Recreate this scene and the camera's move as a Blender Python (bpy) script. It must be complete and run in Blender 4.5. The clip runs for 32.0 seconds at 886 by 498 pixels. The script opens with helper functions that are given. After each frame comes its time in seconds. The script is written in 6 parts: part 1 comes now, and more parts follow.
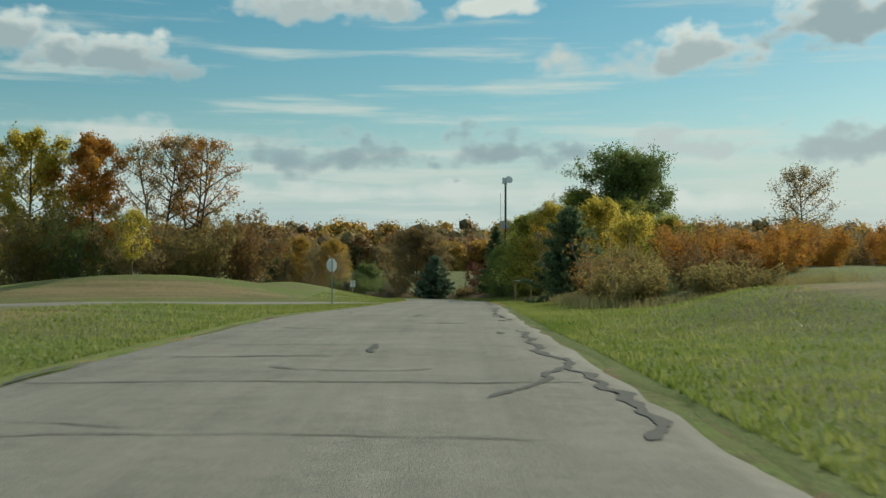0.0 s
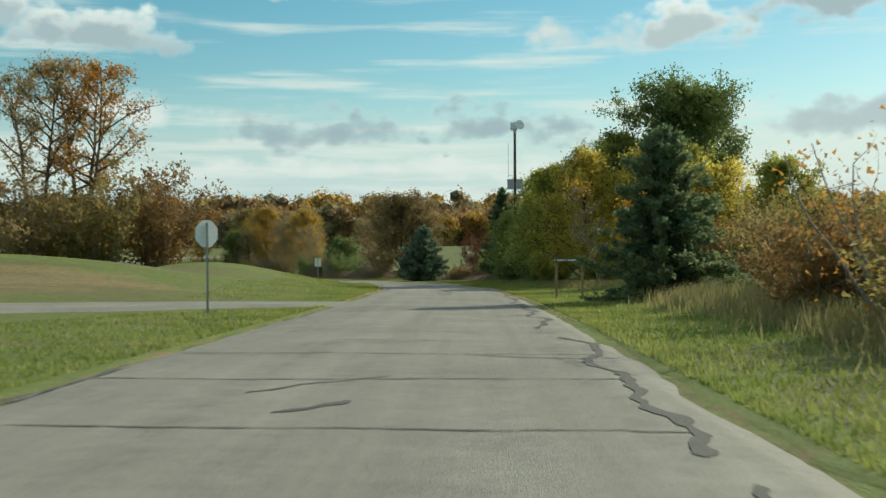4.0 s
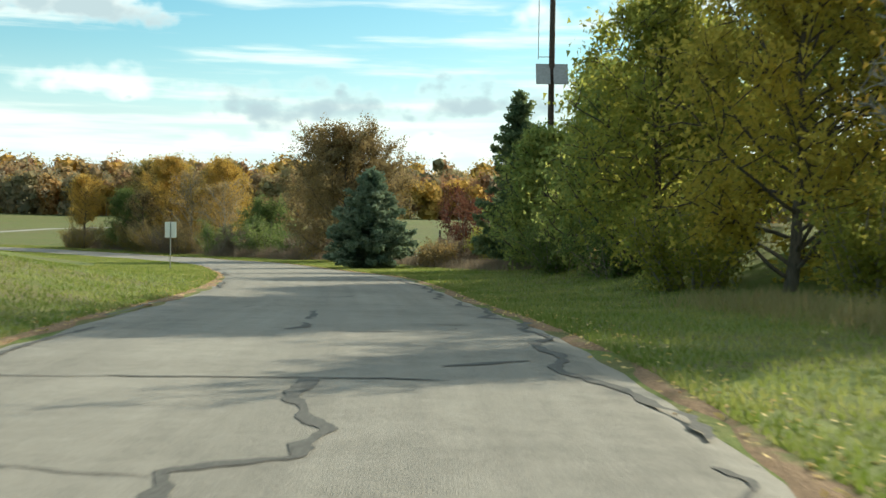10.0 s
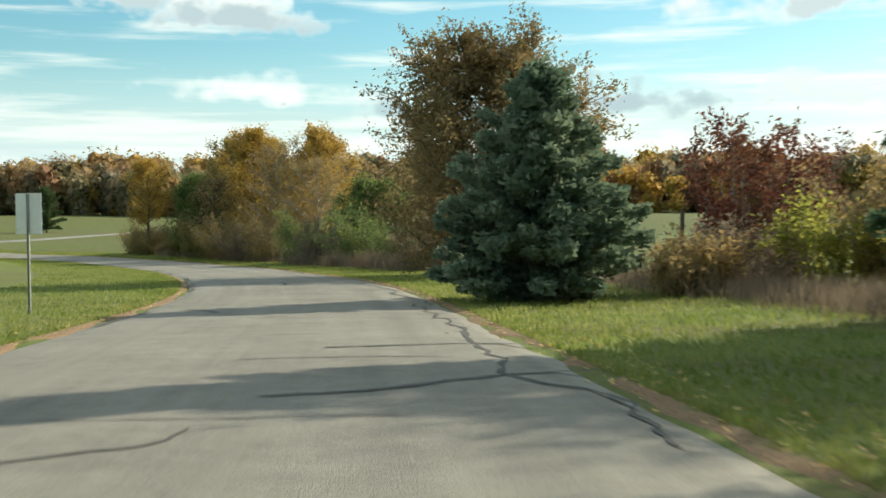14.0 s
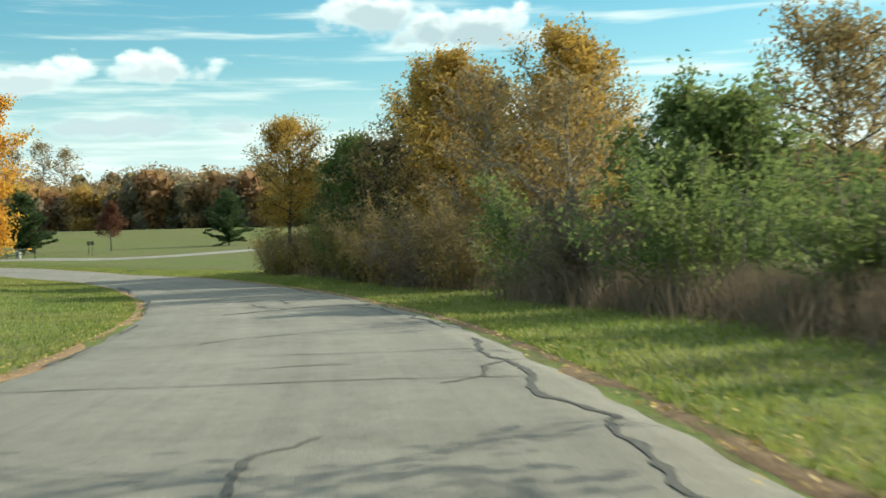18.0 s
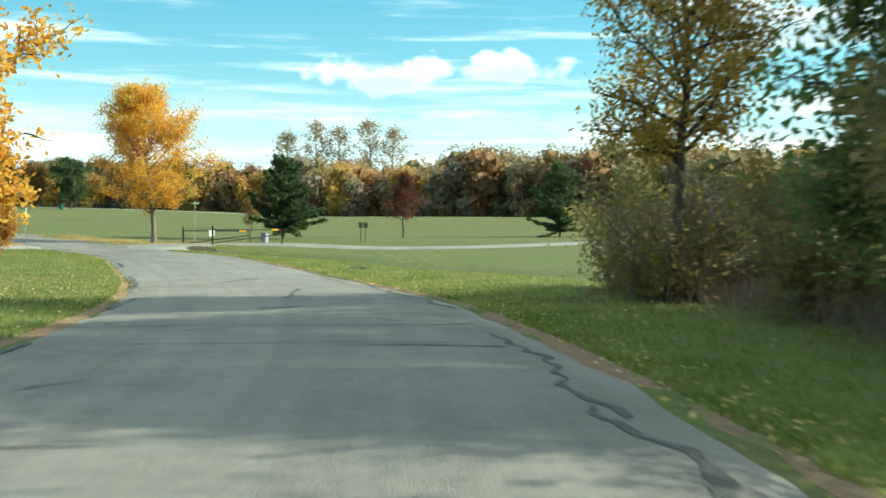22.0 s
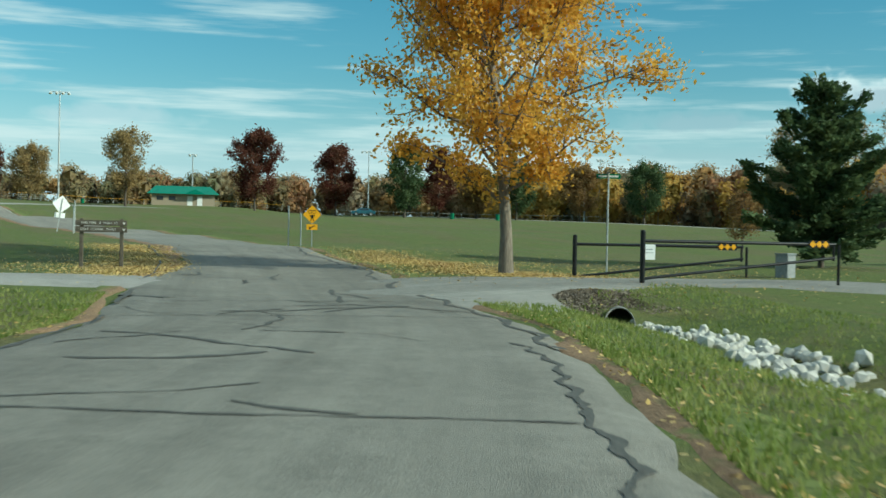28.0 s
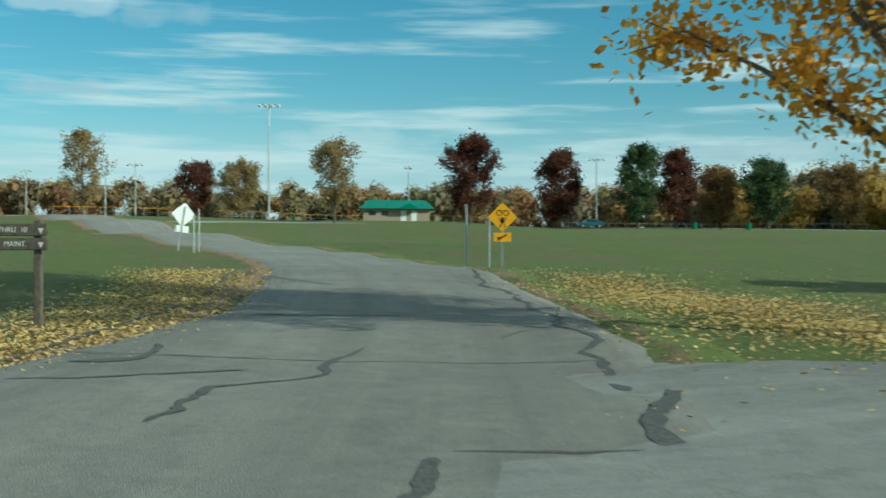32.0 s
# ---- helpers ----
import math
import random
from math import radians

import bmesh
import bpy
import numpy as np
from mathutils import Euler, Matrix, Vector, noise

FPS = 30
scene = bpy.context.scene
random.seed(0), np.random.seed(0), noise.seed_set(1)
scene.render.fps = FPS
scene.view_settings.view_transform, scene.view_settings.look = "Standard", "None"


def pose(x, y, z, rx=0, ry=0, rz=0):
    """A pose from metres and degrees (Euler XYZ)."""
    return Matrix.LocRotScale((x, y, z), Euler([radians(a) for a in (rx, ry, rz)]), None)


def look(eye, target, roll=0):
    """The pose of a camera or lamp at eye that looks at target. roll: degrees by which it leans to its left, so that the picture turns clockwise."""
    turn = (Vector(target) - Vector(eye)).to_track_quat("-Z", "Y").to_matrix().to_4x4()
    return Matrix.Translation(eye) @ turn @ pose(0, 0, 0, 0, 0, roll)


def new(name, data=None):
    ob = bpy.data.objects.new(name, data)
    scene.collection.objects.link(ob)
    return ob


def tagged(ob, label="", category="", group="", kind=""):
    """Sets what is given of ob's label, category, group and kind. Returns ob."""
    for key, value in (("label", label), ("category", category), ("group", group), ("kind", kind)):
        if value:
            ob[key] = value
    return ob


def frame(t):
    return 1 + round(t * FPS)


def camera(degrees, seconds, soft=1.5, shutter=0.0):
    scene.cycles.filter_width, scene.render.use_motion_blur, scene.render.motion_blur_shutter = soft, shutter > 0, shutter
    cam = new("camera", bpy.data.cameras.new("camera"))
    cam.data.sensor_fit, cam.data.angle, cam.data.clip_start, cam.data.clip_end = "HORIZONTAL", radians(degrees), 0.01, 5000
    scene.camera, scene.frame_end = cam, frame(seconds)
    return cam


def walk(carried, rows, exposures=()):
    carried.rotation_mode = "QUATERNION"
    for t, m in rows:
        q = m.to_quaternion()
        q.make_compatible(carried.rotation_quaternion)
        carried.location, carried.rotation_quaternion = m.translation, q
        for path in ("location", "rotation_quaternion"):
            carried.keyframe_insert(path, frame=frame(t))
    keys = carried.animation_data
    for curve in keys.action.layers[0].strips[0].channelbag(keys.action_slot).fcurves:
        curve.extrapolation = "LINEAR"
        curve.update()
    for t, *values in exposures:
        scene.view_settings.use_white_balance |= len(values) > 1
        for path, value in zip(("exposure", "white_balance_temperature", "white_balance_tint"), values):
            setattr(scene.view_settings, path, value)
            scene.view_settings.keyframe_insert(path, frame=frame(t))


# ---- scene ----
# ---------- camera ----------
cam = camera(42.7, 32.0, shutter=0.4)
# seconds, place, heading (left of +y), pitch, roll
PATH = [
    (0, 0.000, -0.000, 1.300, 0.01, 0.24, 0.13),
    (0.5, -0.058, 4.178, 1.274, 0.39, 0.21, 0.36),
    (1, -0.150, 8.280, 1.244, 0.64, 0.20, 0.40),
    (1.5, -0.164, 12.598, 1.212, 0.88, 0.14, -0.12),
    (2, -0.161, 16.911, 1.129, 1.13, 0.03, 0.08),
    (2.5, -0.148, 21.211, 1.031, 1.28, -0.10, -0.55),
    (3, -0.140, 25.335, 0.926, 1.19, -0.56, -0.24),
    (3.5, -0.094, 29.360, 0.856, 0.49, -0.68, -0.72),
    (4, -0.020, 33.326, 0.732, -0.49, -1.02, -0.25),
    (4.5, 0.132, 37.327, 0.585, -1.08, -1.29, 0.22),
    (6.5, 0.742, 55.445, 0.009, -2.29, -1.89, 0.04),
    (7, 0.876, 60.175, -0.150, -2.07, -1.89, 0.32),
    (7.5, 1.026, 64.798, -0.315, -1.89, -1.96, 0.15),
    (8, 1.173, 69.443, -0.468, -1.72, -2.11, -0.53),
    (8.5, 1.289, 74.173, -0.681, -1.60, -2.09, 0.44),
    (9, 1.363, 78.634, -0.804, -1.54, -2.10, 1.44),
    (9.5, 1.497, 83.331, -1.010, -1.47, -2.06, 0.61),
    (10, 1.634, 88.216, -1.246, -1.31, -2.10, 0.86),
    (10.5, 1.613, 92.555, -1.538, -1.28, -1.98, 0.61),
    (11, 1.638, 97.618, -1.581, -0.91, -2.18, -0.27),
    (11.5, 1.493, 102.712, -1.664, -0.51, -2.30, 0.01),
    (12, 1.233, 107.807, -1.879, 0.21, -2.45, 0.03),
    (12.5, 0.973, 112.888, -2.150, 1.23, -2.55, -0.04),
    (13, 0.612, 117.981, -2.361, 2.20, -2.62, -0.39),
    (13.5, 0.152, 123.133, -2.485, 3.71, -2.59, -0.62),
    (14, -0.470, 128.313, -2.616, 6.25, -2.17, -0.38),
    (14.5, -1.270, 133.463, -2.758, 7.56, -2.13, -1.41),
    (16.5, -5.819, 155.526, -3.710, 10.87, -1.64, -1.55),
    (17, -7.255, 161.404, -3.901, 13.35, -1.59, -2.01),
    (17.5, -8.957, 167.409, -4.112, 15.94, -1.48, -1.79),
    (18, -11.007, 173.178, -4.289, 18.21, -1.34, -1.46),
    (18.5, -13.074, 178.679, -4.506, 20.57, -1.21, -0.73),
    (19, -15.174, 183.828, -4.716, 22.92, -1.16, -0.73),
    (19.5, -17.339, 188.734, -4.896, 25.23, -1.13, -0.61),
    (20, -19.647, 193.444, -5.004, 27.43, -1.22, -0.71),
    (20.5, -22.203, 198.206, -5.175, 29.19, -1.23, -1.34),
    (21, -24.868, 202.821, -5.364, 31.18, -1.21, -0.51),
    (21.5, -27.782, 207.460, -5.468, 33.27, -1.32, 0.35),
    (22, -31.085, 212.267, -5.555, 35.44, -1.24, 0.34),
    (22.5, -34.730, 216.958, -5.660, 37.56, -1.15, -0.23),
    (23, -37.963, 221.135, -5.760, 39.78, -1.05, -0.59),
    (23.5, -41.301, 224.933, -5.819, 41.94, -0.90, -0.03),
    (24, -44.580, 228.444, -5.867, 44.01, -0.77, -0.20),
    (24.5, -47.815, 231.737, -5.909, 46.13, -0.64, 0.01),
    (25, -50.871, 234.730, -5.980, 48.19, -0.51, -0.20),
    (25.5, -54.009, 237.529, -6.044, 50.22, -0.51, 0.56),
    (26, -57.135, 240.138, -6.095, 52.11, -0.56, 0.29),
    (26.5, -60.293, 242.547, -6.078, 53.91, -0.53, 0.59),
    (28.5, -72.713, 252.330, -6.059, 60.87, -0.49, 0.88),
    (29, -75.379, 253.824, -6.071, 61.85, -0.38, 0.50),
    (29.5, -77.875, 255.155, -6.070, 62.81, -0.26, 0.40),
    (30, -80.202, 256.314, -6.093, 63.70, -0.09, 0.24),
    (30.5, -82.383, 257.349, -6.105, 64.56, 0.00, 0.39),
    (31, -84.343, 258.234, -6.110, 65.42, 0.06, 0.68),
    (31.5, -86.112, 258.940, -6.114, 67.36, 0.11, 0.73),
    (32, -87.569, 259.391, -6.059, 71.04, 0.08, 0.24),
]
walk(cam, [(t, pose(x, y, z, 90 + p, -r, h)) for t, x, y, z, h, p, r in PATH],
     exposures=[(0, -0.36, 6500, -3), (2.5, -0.2, 6500, -3), (4.0, -0.05, 6500, -3), (7.0, 0.22, 6500, -2), (8.0, 0.26, 6600, -1), (9.0, 0.34, 6700, 0), (11.0, 0.7, 6600, 1), (12.0, 0.75, 6700, 3), (13.0, 0.75, 6700, 4), (14.0, 0.44, 6700, 2), (15.5, 0.6, 6600, 1), (17.0, 0.62, 6500, -1), (18.0, 0.5, 6500, -3), (19.0, 0.52, 6400, -5), (20.0, 0.72, 6400, -5), (21.0, 0.8, 6300, -8), (22.0, 0.84, 6050, -9), (23.0, 0.56, 6000, -11), (24.0, 0.24, 5850, -12), (26.0, 0.0, 5650, -13), (30.0, -0.04, 5650, -13), (32.0, -0.16, 5450, -15)])

# ---------- sun and sky ----------
SUN_AZ, SUN_EL = radians(48), radians(27)
SUN_DIR = Vector((math.sin(SUN_AZ) * math.cos(SUN_EL), math.cos(SUN_AZ) * math.cos(SUN_EL), math.sin(SUN_EL)))
sun_data = bpy.data.lights.new("sun", "SUN")
sun_data.energy, sun_data.angle, sun_data.color = 5.0, radians(0.6), (1.0, 0.9, 0.74)
sun = new("sun", sun_data)
sun.matrix_world = look((0, 0, 60), Vector((0, 0, 60)) - SUN_DIR)

world = bpy.data.worlds.new("sky")
scene.world = world
world.use_nodes = True
wt = world.node_tree
wt.nodes.clear()


def math_node(tree, op, a, b=None, c=None, clamp=False):
    n = tree.nodes.new("ShaderNodeMath")
    n.operation, n.use_clamp = op, clamp
    for slot, v in zip(n.inputs, (a, b, c)):
        if v is None:
            continue
        if isinstance(v, (int, float)):
            slot.default_value = v
        else:
            tree.links.new(v, slot)
    return n.outputs[0]


def mix_rgb(tree, fac, a, b, blend="MIX"):
    n = tree.nodes.new("ShaderNodeMix")
    n.data_type, n.blend_type = "RGBA", blend
    for slot, v in ((n.inputs[0], fac), (n.inputs[6], a), (n.inputs[7], b)):
        if isinstance(v, (int, float)):
            slot.default_value = v
        elif isinstance(v, tuple):
            slot.default_value = (*v, 1.0)
        else:
            tree.links.new(v, slot)
    return n.outputs[2]


def ramp(tree, fac, stops):
    n = tree.nodes.new("ShaderNodeValToRGB")
    el = n.color_ramp.elements
    while len(el) > 1:
        el.remove(el[-1])
    for i, (p, c) in enumerate(stops):
        e = el[0] if i == 0 else el.new(p)
        e.position, e.color = p, (*c, 1.0)
    tree.links.new(fac, n.inputs[0])
    return n.outputs[0]


def smooth(tree, v, lo, hi):
    n = tree.nodes.new("ShaderNodeMapRange")
    n.interpolation_type = "SMOOTHSTEP"
    tree.links.new(v, n.inputs[0])
    for i, x in ((1, lo), (2, hi), (3, 0.0), (4, 1.0)):
        n.inputs[i].default_value = x
    return n.outputs[0]


def noise_tex(tree, vec, scale, detail=4.0, rough=0.55):
    n = tree.nodes.new("ShaderNodeTexNoise")
    n.inputs["Scale"].default_value, n.inputs["Detail"].default_value, n.inputs["Roughness"].default_value = scale, detail, rough
    if vec is not None:
        tree.links.new(vec, n.inputs["Vector"])
    return n.outputs["Fac"]


def build_sky():
    t = wt
    sky = t.nodes.new("ShaderNodeTexSky")
    sky.sky_type, sky.sun_disc = "NISHITA", False
    sky.sun_elevation, sky.sun_rotation = SUN_EL, SUN_AZ
    sky.air_density, sky.dust_density, sky.ozone_density = 1.0, 0.4, 2.0
    co = t.nodes.new("ShaderNodeTexCoord").outputs["Generated"]
    sep = t.nodes.new("ShaderNodeSeparateXYZ")
    t.links.new(co, sep.inputs[0])
    X, Y, Z = sep.outputs
    az = math_node(t, "MULTIPLY", math_node(t, "ARCTAN2", X, Y), 57.2958)
    el = math_node(t, "MULTIPLY", math_node(t, "ARCSINE", Z), 57.2958)
    flat = t.nodes.new("ShaderNodeCombineXYZ")
    t.links.new(math_node(t, "MULTIPLY", az, 0.3), flat.inputs[0])
    t.links.new(math_node(t, "MULTIPLY", el, 0.42), flat.inputs[1])
    n_big = noise_tex(t, flat.outputs[0], 1.0, 2.0, 0.5)
    n_fine = noise_tex(t, flat.outputs[0], 3.6, 3.0, 0.55)
    lumps = t.nodes.new("ShaderNodeTexVoronoi")            # rounded heads of the heaps
    lumps.feature = "SMOOTH_F1"
    lumps.inputs["Scale"].default_value, lumps.inputs["Detail"].default_value, lumps.inputs["Smoothness"].default_value = 1.5, 2.0, 0.4
    t.links.new(flat.outputs[0], lumps.inputs["Vector"])
    puff = math_node(t, "ADD", math_node(t, "MULTIPLY", math_node(t, "SUBTRACT", n_big, 0.5), 1.9), math_node(t, "MULTIPLY", math_node(t, "SUBTRACT", n_fine, 0.5), 0.75))
    puff = math_node(t, "ADD", puff, math_node(t, "MULTIPLY", math_node(t, "SUBTRACT", 0.72, lumps.outputs["Distance"]), 0.95))
    # cumulus heaps: bearing, height, half width, half height in degrees, greyness of the base
    heaps = [(-16.6, 9.3, 4.4, 1.5, 0.95), (-22, 10.2, 2.6, 1.3, 0.9), (-5.5, 12.2, 4.8, 1.5, 0.75), (8.6, 9.2, 3.6, 1.1, 0.5), (13.2, 9.7, 3.4, 1.5, 0.8), (19.5, 10.8, 5.0, 1.9, 0.95),
             (-4.8, 4.8, 6.0, 1.5, 1.0), (3.6, 5.0, 5.4, 1.5, 0.98), (12.5, 5.3, 4.5, 1.1, 0.55), (20.5, 5.0, 5.0, 1.3, 0.8), (-2, 3.0, 9, 0.7, 0.35), (10, 2.6, 9, 0.7, 0.25), (-15, 5.6, 5, 0.9, 0.4), (2.5, 12.3, 2.2, 0.9, 0.3),
             (-38.6, 7.1, 3.2, 1.1, 0.8), (-31.6, 7.6, 2.4, 0.9, 0.8), (-46, 5.9, 4.5, 0.7, 0.85), (-34, 5.0, 7, 0.8, 0.85), (-55, 4.8, 5.5, 0.9, 0.85), (-63, 4.2, 4, 0.7, 0.5), (-76, 5.6, 4.0, 0.6, 0.5), (-84.5, 11.3, 2.6, 0.8, 0.75), (-89.5, 11.6, 2.2, 0.8, 0.5), (-90, 7.6, 3.2, 0.6, 0.7), (-81.5, 6.9, 3.0, 0.5, 0.7), (45, 12, 9, 3, 0.5), (70, 9, 9, 2.5, 0.7), (-130, 9, 10, 2, 0.6), (150, 10, 10, 2.5, 0.6)]
    dens, shade = None, None
    for a, e, w, h, g in heaps:
        dx = math_node(t, "DIVIDE", math_node(t, "SUBTRACT", az, a), w * 1.1)
        dy = math_node(t, "DIVIDE", math_node(t, "SUBTRACT", el, e), h * 1.1)
        low = math_node(t, "MULTIPLY", math_node(t, "MINIMUM", dy, 0.0), 0.7)
        dyy = math_node(t, "ADD", dy, low)
        r = math_node(t, "SQRT", math_node(t, "ADD", math_node(t, "MULTIPLY", dx, dx), math_node(t, "MULTIPLY", dyy, dyy)))
        d = math_node(t, "ADD", math_node(t, "SUBTRACT", 1.0, r), puff)
        long = w > 3.2 * h                   # flat sheets stay soft and grey
        core = smooth(t, math_node(t, "SUBTRACT", d, math_node(t, "MULTIPLY", dy, 0.5)), -0.4, 0.6) if not long else smooth(t, d, -0.35, 0.4)
        s = math_node(t, "MULTIPLY", core, g)
        d = smooth(t, d, -0.2, 0.75 if long else 0.42)
        if a < -42:                          # thin, breaking cloud on the side away from the sun
            d = math_node(t, "MULTIPLY", d, 0.5)
        dens = d if dens is None else math_node(t, "MAXIMUM", dens, d)
        shade = s if shade is None else math_node(t, "MAXIMUM", shade, s)
    # thin streaks
    st = t.nodes.new("ShaderNodeCombineXYZ")
    t.links.new(math_node(t, "MULTIPLY", az, 0.045), st.inputs[0])
    t.links.new(math_node(t, "MULTIPLY", el, 0.55), st.inputs[1])
    streak = smooth(t, math_node(t, "ADD", noise_tex(t, st.outputs[0], 1.7, 5.0, 0.55), math_node(t, "MULTIPLY", smooth(t, el, 7.5, 4.0), 0.1)), 0.5, 0.72)
    fade = smooth(t, el, 16.0, 9.0)
    streak = math_node(t, "MULTIPLY", streak, math_node(t, "MULTIPLY", fade, 0.75))
    haze = math_node(t, "MULTIPLY", smooth(t, el, 8.0, 0.5), 0.85)
    blue = t.nodes.new("ShaderNodeHueSaturation")
    blue.inputs["Saturation"].default_value, blue.inputs["Value"].default_value, blue.inputs["Hue"].default_value = 1.3, 1.0, 0.475
    t.links.new(sky.outputs[0], blue.inputs["Color"])
    c = mix_rgb(t, haze, blue.outputs[0], (5.6, 7.0, 7.9))
    c = mix_rgb(t, streak, c, (8.0, 8.4, 8.2))
    lit = mix_rgb(t, shade, (10.2, 10.2, 9.9), (3.9, 4.9, 5.5))
    c = mix_rgb(t, dens, c, lit)
    # unseen bright high cloud, added above the view to raise the fill light
    over = math_node(t, "MULTIPLY", smooth(t, el, 17.0, 32.0), smooth(t, noise_tex(t, co, 2.2, 5.0, 0.6), 0.36, 0.6))
    c = mix_rgb(t, math_node(t, "MULTIPLY", over, 0.6), c, (11.0, 11.0, 10.6))
    bg = t.nodes.new("ShaderNodeBackground")
    bg.inputs["Strength"].default_value = 0.1
    t.links.new(c, bg.inputs["Color"])
    t.links.new(bg.outputs[0], t.nodes.new("ShaderNodeOutputWorld").inputs[0])


build_sky()

# ---------- materials ----------
def material(name, rough=0.8, metal=0.0):
    m = bpy.data.materials.new(name)
    m.use_nodes = True
    b = m.node_tree.nodes["Principled BSDF"]
    b.inputs["Roughness"].default_value, b.inputs["Metallic"].default_value = rough, metal
    b.inputs["Specular IOR Level"].default_value = 0.3
    return m, m.node_tree, b


def world_pos(t, sx=1.0, sy=1.0, sz=1.0):
    g = t.nodes.new("ShaderNodeNewGeometry").outputs["Position"]
    mp = t.nodes.new("ShaderNodeMapping")
    mp.inputs["Scale"].default_value = (sx, sy, sz)
    t.links.new(g, mp.inputs["Vector"])
    return mp.outputs[0]


def object_pos(t, s=1.0):
    g = t.nodes.new("ShaderNodeTexCoord").outputs["Object"]
    mp = t.nodes.new("ShaderNodeMapping")
    mp.inputs["Scale"].default_value = (s, s, s)
    t.links.new(g, mp.inputs["Vector"])
    return mp.outputs[0]


def bump(t, b, height, dist=0.02, strength=0.6):
    n = t.nodes.new("ShaderNodeBump")
    n.inputs["Distance"].default_value, n.inputs["Strength"].default_value = dist, strength
    t.links.new(height, n.inputs["Height"])
    t.links.new(n.outputs[0], b.inputs["Normal"])


def plain(name, col, rough=0.5, metal=0.0, vary=0.12, scale=9.0):
    m, t, b = material(name, rough, metal)
    n = noise_tex(t, object_pos(t), scale, 5.0)
    lo = tuple(c * (1 - vary) for c in col)
    hi = tuple(min(1.0, c * (1 + vary)) for c in col)
    t.links.new(ramp(t, n, [(0.3, lo), (0.7, hi)]), b.inputs["Base Color"])
    t.links.new(math_node(t, "ADD", math_node(t, "MULTIPLY", n, 0.25), rough - 0.12), b.inputs["Roughness"])
    return m


def leaf_material(name, cols, glow=0.48, gloss=0.72, patch=0.0):
    m = bpy.data.materials.new(name)
    m.use_nodes = True
    t = m.node_tree
    b = t.nodes["Principled BSDF"]
    out = t.nodes["Material Output"]
    r = t.nodes.new("ShaderNodeNewGeometry").outputs["Random Per Island"]
    n = len(cols)
    c = ramp(t, r, [((i + 0.0) / max(1, n - 1), col) for i, col in enumerate(cols)])
    if patch:                            # whole trees of one colour
        v = t.nodes.new("ShaderNodeTexVoronoi")
        v.inputs["Scale"].default_value = patch
        t.links.new(world_pos(t, 1, 1, 0.3), v.inputs["Vector"])
        sp = t.nodes.new("ShaderNodeSeparateColor")
        t.links.new(v.outputs["Color"], sp.inputs[0])
        tree = ramp(t, sp.outputs[0], [(i / (n - 1), col) for i, col in enumerate(cols)])
        c = mix_rgb(t, 0.7, c, tree)
    else:
        big = noise_tex(t, world_pos(t), 0.55, 3.0)
        c = mix_rgb(t, 0.55, c, ramp(t, big, [(0.35, cols[0]), (0.65, cols[-1])]))
    t.links.new(c, b.inputs["Base Color"])
    b.inputs["Roughness"].default_value, b.inputs["Specular IOR Level"].default_value = gloss, 0.18
    tr = t.nodes.new("ShaderNodeBsdfTranslucent")
    t.links.new(c, tr.inputs["Color"])
    mx = t.nodes.new("ShaderNodeMixShader")
    mx.inputs[0].default_value = glow
    t.links.new(b.outputs[0], mx.inputs[1])
    t.links.new(tr.outputs[0], mx.inputs[2])
    t.links.new(mx.outputs[0], out.inputs["Surface"])
    return m


M_GREEN = leaf_material("leaf_green", [(0.085, 0.14, 0.05), (0.165, 0.22, 0.07), (0.26, 0.29, 0.095)], 0.58)
M_HACK = leaf_material("leaf_hackberry", [(0.17, 0.25, 0.08), (0.3, 0.36, 0.11), (0.5, 0.46, 0.12), (0.26, 0.32, 0.1), (0.38, 0.4, 0.12)], 0.74)
M_OLIVE = leaf_material("leaf_olive", [(0.22, 0.26, 0.06), (0.4, 0.38, 0.08), (0.58, 0.49, 0.1), (0.3, 0.31, 0.07)], 0.74)
M_YELLOW = leaf_material("leaf_yellow", [(0.34, 0.31, 0.07), (0.55, 0.45, 0.09), (0.68, 0.52, 0.1)], 0.74)
M_TAWNY = leaf_material("leaf_tawny", [(0.22, 0.19, 0.075), (0.36, 0.27, 0.1), (0.46, 0.3, 0.1), (0.25, 0.23, 0.085)], 0.58)
M_HONEY = leaf_material("leaf_honey", [(0.33, 0.23, 0.06), (0.5, 0.34, 0.08), (0.6, 0.38, 0.09)], 0.55)
M_GOLD = leaf_material("leaf_gold", [(0.56, 0.27, 0.03), (0.8, 0.45, 0.06), (0.86, 0.56, 0.12)], 0.55)
M_ORANGE = leaf_material("leaf_orange", [(0.36, 0.15, 0.04), (0.6, 0.28, 0.05), (0.5, 0.3, 0.06)])
M_RUST = leaf_material("leaf_rust", [(0.22, 0.12, 0.05), (0.36, 0.19, 0.07), (0.28, 0.21, 0.085)])
M_MAROON = leaf_material("leaf_maroon", [(0.10, 0.028, 0.024), (0.18, 0.055, 0.035), (0.15, 0.08, 0.045)])
M_BROWN = leaf_material("leaf_brown", [(0.24, 0.19, 0.1), (0.38, 0.28, 0.13), (0.46, 0.32, 0.13)])
M_COPPER = leaf_material("leaf_copper", [(0.18, 0.14, 0.07), (0.29, 0.2, 0.1), (0.34, 0.25, 0.11)])
M_CEDAR = leaf_material("needle_cedar", [(0.075, 0.13, 0.075), (0.15, 0.21, 0.11), (0.25, 0.28, 0.13)], 0.5)
